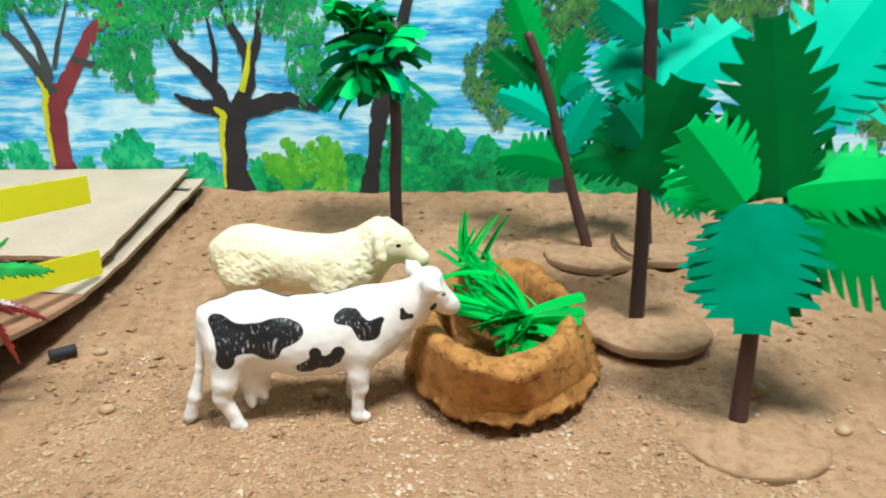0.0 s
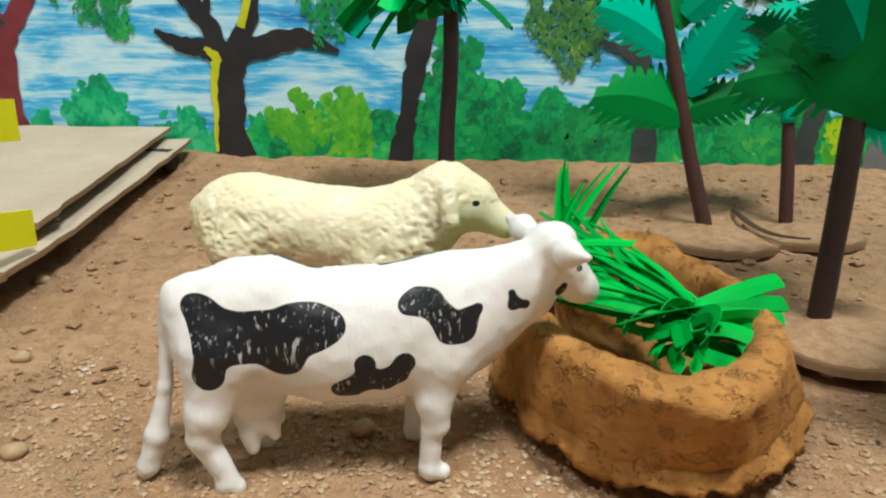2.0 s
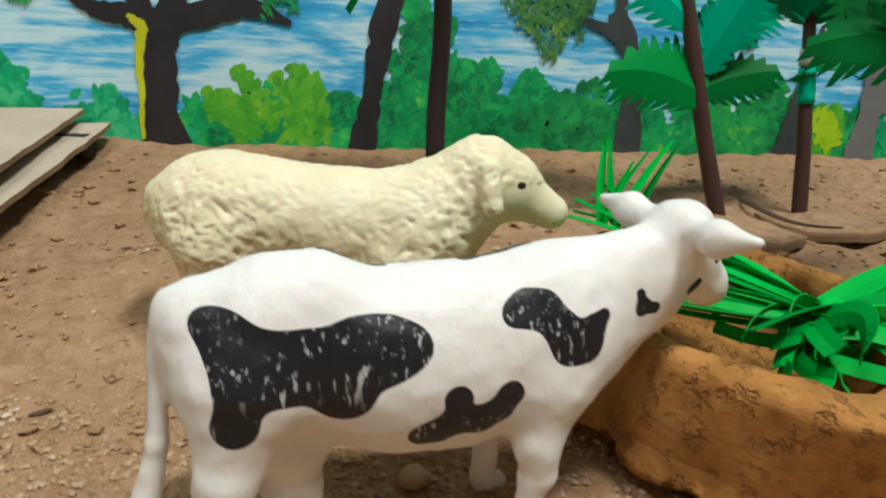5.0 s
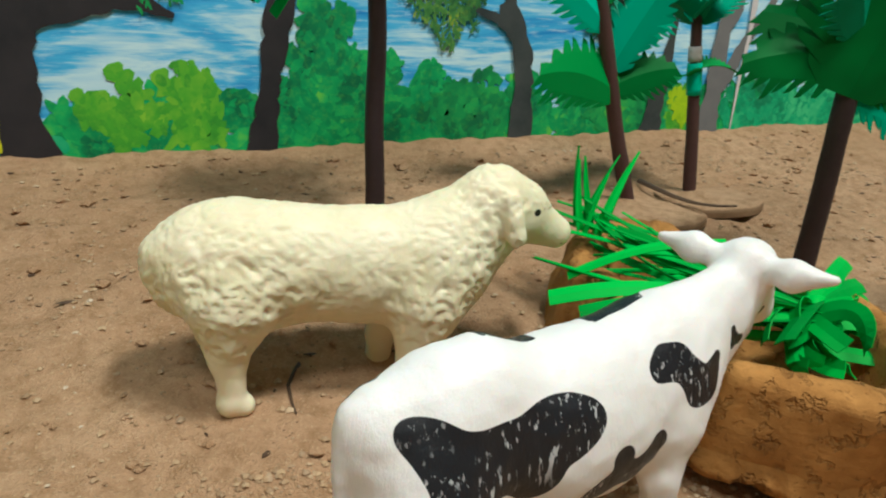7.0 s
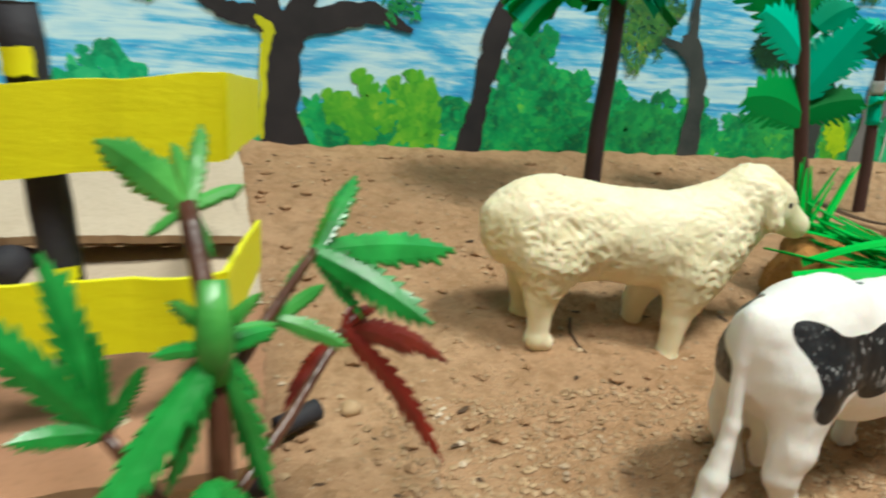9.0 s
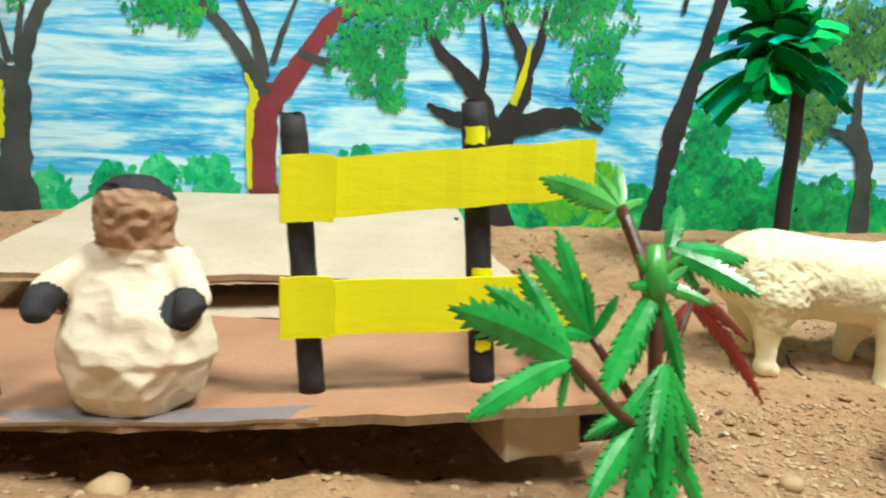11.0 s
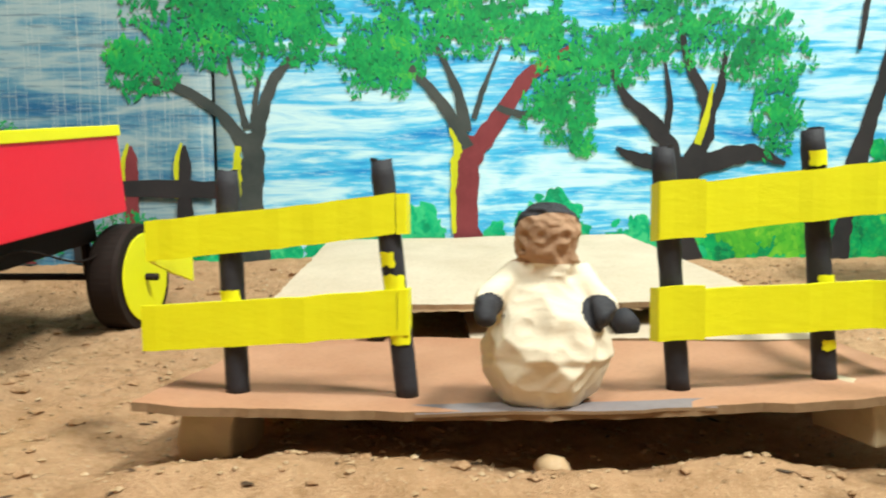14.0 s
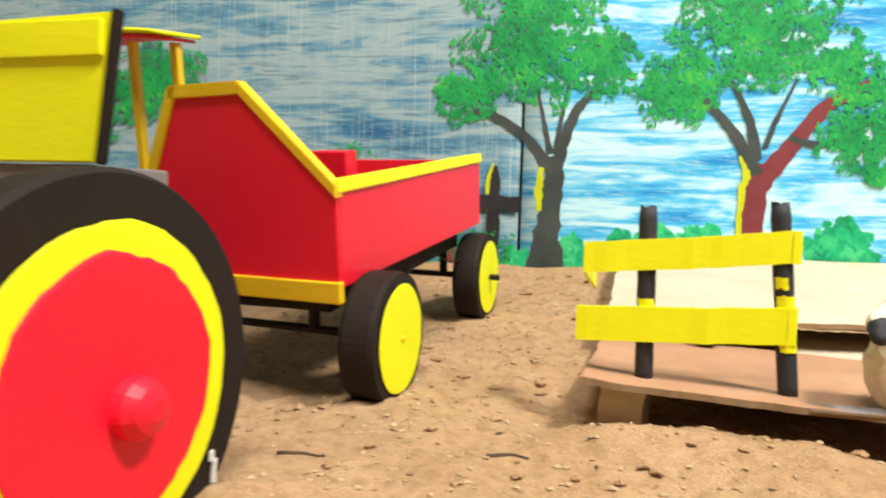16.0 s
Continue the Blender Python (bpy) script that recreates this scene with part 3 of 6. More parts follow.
dabs("painted_bush", [(0.203, 0.052, 0.011, 0.009, 22), (0.209, 0.040, 0.010, 0.014, 30)], M["dab_lime"], sheet_main, 13, (0.005, 0.010), 0.8, "", 0.5)

D, R_, G_ = M["bark_dark"], M["bark_red"], M["bark_grey"]
painted_tree(sheet_main, ([(-0.576, 0.018), (-0.574, 0.06), (-0.570, 0.10), (-0.573, 0.122)], [0.034, 0.021, 0.018, 0.017]),
             [([(-0.576, 0.112), (-0.594, 0.138), (-0.625, 0.158), (-0.648, 0.164)], [0.012, 0.009, 0.008, 0.004], None),
              ([(-0.568, 0.112), (-0.562, 0.140), (-0.552, 0.165), (-0.536, 0.182)], [0.012, 0.010, 0.009, 0.005], None),
              ([(-0.575, 0.125), (-0.582, 0.155), (-0.590, 0.19)], [0.006, 0.004, 0.002], None),
              ([(-0.570, 0.125), (-0.566, 0.155), (-0.560, 0.19)], [0.006, 0.004, 0.002], None)],
             [(-0.590, 0.215, 0.085, 0.060, 700), (-0.655, 0.178, 0.040, 0.036, 260), (-0.53, 0.205, 0.036, 0.040, 240), (-0.59, 0.27, 0.08, 0.05, 400)],
             G_, M["dab_leaf"], 100, ([(-0.583, 0.072), (-0.584, 0.092), (-0.582, 0.112)], [0.004, 0.008, 0.004]), dx=0.008, dz=0.009)
painted_tree(sheet_main, ([(-0.398, 0.030), (-0.399, 0.07), (-0.397, 0.10), (-0.394, 0.122)], [0.024, 0.020, 0.020, 0.024]),
             [([(-0.390, 0.110), (-0.374, 0.134), (-0.350, 0.168), (-0.316, 0.188)], [0.016, 0.014, 0.012, 0.006], None),
              ([(-0.398, 0.112), (-0.412, 0.142), (-0.434, 0.168), (-0.455, 0.189)], [0.012, 0.009, 0.007, 0.003], G_),
              ([(-0.398, 0.125), (-0.404, 0.157), (-0.422, 0.195)], [0.010, 0.007, 0.003], G_),
              ([(-0.392, 0.135), (-0.385, 0.157), (-0.370, 0.192)], [0.005, 0.004, 0.002], G_),
              ([(-0.374, 0.144), (-0.355, 0.137), (-0.330, 0.143)], [0.005, 0.006, 0.002], G_)],
             [(-0.462, 0.185, 0.044, 0.038, 340), (-0.40, 0.232, 0.085, 0.050, 700), (-0.335, 0.200, 0.030, 0.034, 200), (-0.40, 0.28, 0.09, 0.05, 400), (-0.39, 0.197, 0.05, 0.02, 90)],
             R_, M["dab_leaf"], 200, ([(-0.4085, 0.045), (-0.409, 0.075), (-0.408, 0.100), (-0.404, 0.112), (-0.411, 0.128)], [0.003, 0.004, 0.006, 0.006, 0.002]), dx=0.004, dz=0.005)
painted_tree(sheet_main, ([(-0.222, 0.016), (-0.225, 0.05), (-0.222, 0.085), (-0.220, 0.108)], [0.033, 0.023, 0.021, 0.026]),
             [([(-0.224, 0.100), (-0.240, 0.104), (-0.260, 0.107), (-0.276, 0.116)], [0.018, 0.013, 0.010, 0.003], None),
              ([(-0.228, 0.100), (-0.236, 0.120), (-0.250, 0.138), (-0.268, 0.154), (-0.280, 0.176)], [0.015, 0.014, 0.012, 0.008, 0.003], None),
              ([(-0.238, 0.122), (-0.233, 0.150), (-0.238, 0.182)], [0.006, 0.005, 0.002], None),
              ([(-0.217, 0.105), (-0.204, 0.124), (-0.204, 0.150), (-0.220, 0.182), (-0.226, 0.21)], [0.015, 0.012, 0.010, 0.007, 0.003], None),
              ([(-0.204, 0.138), (-0.194, 0.160), (-0.190, 0.19)], [0.009, 0.007, 0.003], None),
              ([(-0.214, 0.100), (-0.192, 0.108), (-0.168, 0.112), (-0.142, 0.102)], [0.017, 0.016, 0.013, 0.003], None)],
             [(-0.318, 0.146, 0.038, 0.034, 240), (-0.290, 0.185, 0.055, 0.035, 260), (-0.228, 0.205, 0.060, 0.035, 260), (-0.150, 0.142, 0.026, 0.040, 170), (-0.160, 0.19, 0.045, 0.04, 220), (-0.22, 0.255, 0.10, 0.05, 420), (-0.30, 0.118, 0.014, 0.012, 40)],
             D, M["dab_leaf"], 300, ([(-0.2365, 0.030), (-0.2355, 0.055), (-0.2345, 0.085), (-0.231, 0.098), (-0.240, 0.104)], [0.002, 0.004, 0.005, 0.007, 0.003]))
ribbon("yellow_edge", [(-0.212, 0.118), (-0.205, 0.140), (-0.200, 0.165)], [0.006, 0.005, 0.002], M["dab_yellow"], sheet_main, 41)
painted_tree(sheet_main, ([(-0.101, 0.020), (-0.095, 0.05), (-0.092, 0.072), (-0.086, 0.10), (-0.075, 0.139), (-0.062, 0.18), (-0.047, 0.25)], [0.018, 0.013, 0.012, 0.016, 0.011, 0.010, 0.008]),
             [([(-0.086, 0.19), (-0.08, 0.23)], [0.003, 0.005], None)], [(-0.07, 0.30, 0.05, 0.03, 160)], D, M["dab_leaf"], 400)
painted_tree(sheet_main, ([(0.072, 0.022), (0.074, 0.06), (0.071, 0.088), (0.058, 0.115)], [0.019, 0.014, 0.014, 0.012]),
             [([(0.068, 0.095), (0.050, 0.106), (0.030, 0.112)], [0.009, 0.006, 0.002], None), ([(0.062, 0.11), (0.060, 0.14), (0.066, 0.17)], [0.008, 0.006, 0.003], None)],
             [(0.020, 0.128, 0.040, 0.042, 360), (0.055, 0.178, 0.055, 0.040, 420), (0.10, 0.185, 0.04, 0.035, 200), (0.06, 0.24, 0.08, 0.04, 300)],
             G_, M["dab_olive"], 500)
painted_tree(sheet_main, ([(0.177, 0.018), (0.181, 0.046), (0.186, 0.071), (0.192, 0.11)], [0.020, 0.015, 0.011, 0.003]), [], [(0.133, 0.110, 0.024, 0.019, 170), (0.150, 0.150, 0.03, 0.02, 120)], G_, M["dab_dark"], 560)
painted_tree(sheet_main, ([(0.229, 0.018), (0.2325, 0.05), (0.2325, 0.085), (0.2365, 0.121), (0.241, 0.165)], [0.021, 0.016, 0.014, 0.010, 0.006]),
             [([(0.235, 0.056), (0.2433, 0.0683), (0.2532, 0.0893), (0.2642, 0.1038), (0.2728, 0.1163), (0.288, 0.14)], [0.008, 0.012, 0.009, 0.008, 0.006, 0.003], None), ([(0.2365, 0.10), (0.2459, 0.1136), (0.250, 0.145)], [0.006, 0.007, 0.003], None)],
             [(0.345, 0.10, 0.030, 0.034, 220), (0.28, 0.185, 0.09, 0.045, 560), (0.20, 0.18, 0.05, 0.04, 240), (0.36, 0.17, 0.05, 0.05, 300)],
             M["bark_light"], M["dab_olive"], 600)
ribbon("white_scratch", [(0.2535, 0.0268), (0.2555, 0.0682), (0.2588, 0.0976), (0.2590, 0.125), (0.264, 0.19)], [0.001, 0.003, 0.004, 0.005, 0.003], M["chalk"], sheet_main, 77, "white scratch in the paint")
painted_tree(sheet_main, ([(0.45, 0.02), (0.452, 0.08), (0.46, 0.13)], [0.026, 0.02, 0.016]), [], [(0.47, 0.18, 0.08, 0.06, 500), (0.57, 0.13, 0.06, 0.06, 300)], D, M["dab_leaf"], 700)

# picket fence and shrubs on the greyer sheet
for k in range(7):
    x = -0.617 - 0.042 * k
    ribbon("painted_picket", [(x, 0.03), (x, 0.09), (x + 0.001, 0.112), (x + 0.001, 0.122)], [0.012, 0.012, 0.010, 0.002], M["bark_red"] if k % 2 else M["bark_dark"], sheet_left, 60 + k)
    ribbon("yellow_edge", [(x - 0.006, 0.08), (x - 0.006, 0.11), (x - 0.001, 0.124)], [0.002, 0.004, 0.002], M["dab_yellow"], sheet_left, 80 + k)
ribbon("painted_rail", [(-0.592, 0.086), (-0.66, 0.089), (-0.80, 0.090), (-0.95, 0.092)], [0.014, 0.014, 0.013, 0.013], M["bark_dark"], sheet_left, 70)
dabs("painted_bush", [(-0.76, 0.128, 0.03, 0.018, 150), (-0.66, 0.05, 0.05, 0.026, 260), (-0.75, 0.05, 0.05, 0.026, 260), (-0.62, 0.045, 0.03, 0.02, 160), (-0.85, 0.05, 0.05, 0.026, 260)], M["dab_leaf"], sheet_left, 15)
painted_tree(sheet_left, ([(-0.98, 0.03), (-0.975, 0.10), (-0.97, 0.14)], [0.026, 0.02, 0.014]), [], [(-0.985, 0.20, 0.09, 0.055, 700), (-0.93, 0.17, 0.05, 0.04, 260), (-1.08, 0.17, 0.08, 0.06, 400)], D, M["dab_leaf"], 800)

# ---- cardboard veranda ----


def card_sheet(name, corners, thick, material, parent, label, sag=0.0, nu=60, nv=20, rough=0.0017, seed=0, dip=0.0):
    """A cardboard sheet over four corners (front left, front right, back right, back left)."""
    a, b, c, d = [Vector(p) for p in corners]
    top = []
    for i in range(nu + 1):
        row = []
        for j in range(nv + 1):
            u, v = i / nu, j / nv
            p = a.lerp(b, u).lerp(d.lerp(c, u), v)
            p.z += -sag * math.sin(math.pi * v) - dip * math.sin(math.pi * u) ** 0.7 * (1 - 0.7 * v) + noise.noise(Vector((p.x * 22, p.y * 22, seed))) * 0.0012
            edge = min(u, 1 - u, v, 1 - v)
            if edge == 0:
                p.x += noise.noise(Vector((p.x * 130, p.y * 130, seed + 3))) * rough
                p.y += noise.noise(Vector((p.x * 130, p.y * 130, seed + 9))) * rough
            row.append(p)
        top.append(row)
    v, f = slab(top, thick)
    ob = mesh_object(name, v, f, [material, M["raw_card"]], parent, label, smooth=False)
    n = 2 * nu * nv
    for k, poly in enumerate(ob.data.polygons):
        poly.material_index = 0 if k < n and k % 2 == 0 else 1
    return ob


veranda = thing("veranda_deck", (-0.39, 0.40, 0.0), "low veranda deck of brown-painted and bare cardboard sheets on blocks", "deck")


def local(p):
    return (p[0] + 0.39, p[1] - 0.40, p[2])


card_sheet("floor_sheet", [local(p) for p in ((-0.515, 0.312, 0.0105), (-0.236, 0.310, 0.0125), (-0.236, 0.405, 0.0085), (-0.508, 0.466, 0.0040))], 0.003, M["brown_card"], veranda, "brown painted cardboard floor", 0.001, seed=1, dip=0.0055)
card_sheet("side_sheet", [local(p) for p in ((-0.40, 0.4430, 0.0035), (-0.236, 0.4055, 0.0085), (-0.252, 0.626, 0.0405), (-0.41, 0.626, 0.036))], 0.003, M["beige_card"], veranda, "bare beige cardboard sheet", 0.002, seed=2)
card_sheet("top_sheet", [local(p) for p in ((-0.506, 0.446, 0.0215), (-0.243, 0.441, 0.0225), (-0.270, 0.632, 0.048), (-0.502, 0.630, 0.0465))], 0.003, M["beige_card"], veranda, "bare beige cardboard sheet with frayed corrugated edge", 0.0, seed=4)
card_sheet("floor_stripe", [local(p) for p in ((-0.424, 0.3105, 0.0062), (-0.326, 0.3100, 0.0068), (-0.326, 0.320, 0.0068), (-0.424, 0.320, 0.0062))], 0.0011, M["grey_card"], veranda, "grey painted patch at the front edge", 0.0, 12, 4, seed=5)
for x0, x1 in ((-0.503, -0.245),):
    v, f = [], []
    # torn corrugated ply under the top sheet's front edge
    for i in range(90):
        x = x0 + (x1 - x0) * i / 89
        v += [Vector(local((x, 0.4425 + 0.0016 * noise.noise(Vector((x * 300, 1, 0))), 0.0205 - 0.002 - 0.002 * abs(noise.noise(Vector((x * 120, 5, 0))))))), Vector(local((x, 0.4440, 0.0190)))]
        v += [Vector(local((x, 0.460, 0.0200))), Vector(local((x, 0.460, 0.0180)))]
    for i in range(89):
        a = 4 * i
        f += [(a, a + 4, a + 5, a + 1), (a + 1, a + 5, a + 6, a + 2), (a + 2, a + 6, a + 7, a + 3), (a + 3, a + 7, a + 4, a)]
    mesh_object("torn_ply", v, f, M["raw_card"], veranda, "frayed brown corrugated ply", smooth=False)


def roll(name, a, b, r, material, label, category, sides=14):
    a, b = Vector(a), Vector(b)
    mid = (a + b) / 2
    n = 9
    pts = [a.lerp(b, k / (n - 1)) - mid for k in range(n)]
    rad = [r * (1 + 0.08 * noise.noise(p * 200 + mid * 50)) for p in pts]
    v, f = tube(pts, rad, sides)
    ob = mesh_object(name, v, f, material)
    ob.location = mid
    return tagged(ob, label, category)


roll("support_roll", (-0.448, 0.438, 0.0105), (-0.440, 0.52, 0.020), 0.0065, M["black"], "dark rolled paper tube propping up the cardboard", "support")
roll("support_roll", (-0.322, 0.432, 0.0115), (-0.318, 0.52, 0.021), 0.0065, M["black"], "dark rolled paper tube propping up the cardboard", "support")
roll("support_roll", (-0.254, 0.600, 0.029), (-0.285, 0.606, 0.029), 0.0070, M["black"], "dark rolled paper tube under the back corner", "support")
b = part("support_block", box_bm((-0.013, -0.012, -0.0085), (0.013, 0.016, 0.0095), 0.0012, 0.0014, 3, 2), M["block"])
b.matrix_world = pose(-0.262, 0.330, -0.0010, 0, 0, 14)
tagged(b, "pale worn block under the deck corner", "block")
b = part("support_block", box_bm((-0.010, -0.008, -0.012), (0.010, 0.02, 0.0072), 0.0016, 0.0022, 5, 2), M["block"])
b.matrix_world = pose(-0.496, 0.334, -0.0030, 0, 0, -8)
tagged(b, "pale worn block half buried in sand", "block")
b = part("support_block", box_bm((-0.013, -0.02, -0.012), (0.013, 0.02, 0.0075), 0.0012, 0.0014, 7, 2), M["block"])
b.matrix_world = pose(-0.39, 0.42, -0.0085)
tagged(b, "pale block in the shade under the deck", "block")
b = part("support_block", box_bm((-0.02, -0.012, -0.012), (0.02, 0.012, 0.012), 0.0012, 0.0014, 8, 2), M["block"])
b.matrix_world = pose(-0.40, 0.605, 0.0215)
tagged(b, "pale block propping up the cardboard's back edge", "block")
roll("charcoal_stick", (-0.2465, 0.325, -0.0030), (-0.2360, 0.326, -0.0022), 0.0042, M["black"], "short black charcoal stick beside the block", "stick")
roll("charcoal_stick", (-0.2325, 0.3615, -0.0115), (-0.2205, 0.3690, -0.0105), 0.0032, M["black"], "short black charcoal stick lying on the sand", "stick")


# ---- fences ----
def bent_board(name, pts, z0, z1, thick, parent, material, label="", dz=0.0, seed=0):
    """A flat strip standing on edge that follows points (x, y) in plan; dz lifts its far end."""
    dense = []
    for i in range(len(pts) - 1):
        for k in range(10):
            dense.append(Vector((*lerp(pts[i], pts[i + 1], k / 10), 0)))
    dense.append(Vector((*pts[-1], 0)))
    n = len(dense)
    verts, faces = [], []
    for i, p in enumerate(dense):
        d = (dense[min(i + 1, n - 1)] - dense[max(i - 1, 0)]).normalized()
        s = Vector((d.y, -d.x, 0)) * thick * 0.5
        lift = dz * i / (n - 1)
        wob = 0.0006 * noise.noise(Vector((p.x * 90, p.y * 90, seed))) + 0.00012 * noise.noise(Vector((p.x * 260, p.y * 260, seed)))
        for q, z in ((p + s, z0), (p + s, z1), (p - s, z1), (p - s, z0)):
            verts.append(Vector((q.x, q.y + wob, z + lift + wob)))
    for i in range(n - 1):
        a = 4 * i
        for k in range(4):
            faces.append((a + k, a + (k + 1) % 4, a + 4 + (k + 1) % 4, a + 4 + k))
    faces += [(3, 2, 1, 0), (4 * n - 4, 4 * n - 3, 4 * n - 2, 4 * n - 1)]
    return mesh_object(name, verts, faces, material, parent, label, smooth=False)


def fence_post(parent, base, top, r, seed, patches):
    base, top = Vector(base), Vector(top)
    pts = [base.lerp(top, k / 14) for k in range(15)]
    rad = [r * (1 + 0.07 * noise.noise(p * 160 + Vector((seed, 0, 0)))) for p in pts]
    rad[-1] *= 0.9
    v, f = tube(pts, rad, 14)
    post = mesh_object("post", v, f, M["black"], parent, "charcoal-painted rolled paper post")
    rng = random.Random(seed)
    for k in range(3):
        w = rng.uniform(0.4, 1.1)
        az = rng.uniform(0, math.tau)
        u, v = Vector((math.cos(az), math.sin(az), 0)), Vector((-math.sin(az), math.cos(az), 0))
        rows = [[top + u * r * 0.8 * math.cos(w * q) + v * r * 0.8 * math.sin(w * q) + (u * 0.2 + Vector((0, 0, 1))) * r * 0.22 * h * (1 - 0.5 * abs(q)) for q in (-1, -0.4, 0.3, 1)] for h in (-0.6, 0.3, 1.0)]
        vv, ff = slab(rows, 0.0005, u)
        mesh_object("paper_fold", vv, ff, M["black"], post, "torn fold of grey paper", smooth=False)
    for t, az, span, h in patches:
        vv, ff = [], []
        for i in range(5):
            for k in range(7):
                p = base.lerp(top, t + h * (i / 4 - 0.5))
                a = radians(az + span * (k / 6 - 0.5) + rng.uniform(-6, 6))
                vv.append(p + Vector((math.cos(a), math.sin(a), rng.uniform(-0.1, 0.1))) * (r * 1.1 + 0.0002))
        for i in range(4):
            for k in range(6):
                a = i * 7 + k
                ff.append((a, a + 1, a + 8, a + 7))
        mesh_object("paint_patch", vv, ff, M["yellow"], post, "yellow paint smear")
    return post


fence_r = thing("yellow_fence", (-0.30, 0.335, 0.0), "toy fence panel with yellow boards, charcoal posts and side rails", "fence", "veranda fences")


def fr(x, y, z=0.0):
    return (x + 0.30, y - 0.335, z)


fence_post(fence_r, fr(-0.3300, 0.3350, 0.0045), fr(-0.3365, 0.3350, 0.0920), 0.0041, 1, [])
fence_post(fence_r, fr(-0.2750, 0.3395, 0.0055), fr(-0.2815, 0.3400, 0.0980), 0.0042, 2, [(0.89, 265, 75, 0.06), (0.42, 280, 80, 0.05), (0.17, 270, 60, 0.04)])
for z0, z1, dz, x1, z0b in ((0.0605, 0.0785, 0.0095, -0.2440, 0.0625), (0.0250, 0.0420, 0.0030, -0.2445, 0.0145)):
    bent_board("board", [fr(-0.3385, 0.3300)[:2], fr(-0.29, 0.3325)[:2], fr(x1, 0.3340)[:2]], z0, z1, 0.0016, fence_r, M["yellow"], dz=dz, seed=z0 * 100)
    bent_board("side_rail", [fr(x1 + 0.0003, 0.3352)[:2], fr(-0.2415, 0.38)[:2], fr(-0.2375, 0.430)[:2]], z0 + dz, z1 + dz, 0.0016, fence_r, M["yellow"], dz=z0b - z0 - dz, seed=9)
    bent_board("wrapped_end", [fr(-0.3395, 0.3365)[:2], fr(-0.3390, 0.3290)[:2], fr(-0.3235, 0.3285)[:2]], z0 - 0.0012, z1 + 0.0008, 0.0012, fence_r, M["yellow"], dz=0.0012, seed=4)

fence_l = thing("yellow_fence", (-0.46, 0.333, 0.0), "toy fence panel with two yellow boards on leaning charcoal posts", "fence", "veranda fences")


def fl(x, y, z=0.0):
    return (x + 0.46, y - 0.333, z)


fence_post(fence_l, fl(-0.4268, 0.3330, 0.0035), fl(-0.4348, 0.3325, 0.0885), 0.0041, 3, [(0.5, 270, 100, 0.07), (0.6, 250, 70, 0.06), (0.28, 270, 90, 0.06)])
fence_post(fence_l, fl(-0.4875, 0.3345, 0.0045), fl(-0.4890, 0.3345, 0.0855), 0.0041, 4, [(0.46, 270, 90, 0.06)])
for z0, z1, dz, x0 in ((0.0545, 0.0685, 0.0085, -0.5165), (0.0230, 0.0390, 0.0050, -0.5190)):
    bent_board("board", [fl(x0, 0.3305)[:2], fl(-0.47, 0.3295)[:2], fl(-0.4300, 0.3285)[:2]], z0, z1, 0.0016, fence_l, M["yellow"], dz=dz, seed=z0 * 130)
    bent_board("wrapped_end", [fl(-0.4297, 0.3287)[:2], fl(-0.4266, 0.3287)[:2], fl(-0.4258, 0.3340)[:2]], z0 + dz, z1 + dz, 0.0014, fence_l, M["yellow"], seed=5)
bent_board("side_rail", [fl(-0.5162, 0.3315)[:2], fl(-0.5145, 0.345)[:2], fl(-0.5120, 0.360)[:2]], 0.0545, 0.0685, 0.0014, fence_l, M["yellow"], dz=-0.010, seed=6)


# ---- toy figures ----
def figure(name, field, lo, hi, step, material, label, category, shape=None, patch=None, regions=None):
    P = grid_points(lo, hi, step)
    verts, faces = surface_nets(field(P), lo, step)
    if shape is not None:
        verts = shape(verts)
    ob = mesh_object(name, verts, faces.tolist(), material)
    if patch is not None:
        at = ob.data.attributes.new("patch", "FLOAT", "POINT")
        at.data.foreach_set("value", patch(verts).astype(np.float32))
    if regions is not None:
        centre = verts[faces].mean(1)
        ob.data.polygons.foreach_set("material_index", regions(centre).astype(np.int32))
    return tagged(ob, label, category)


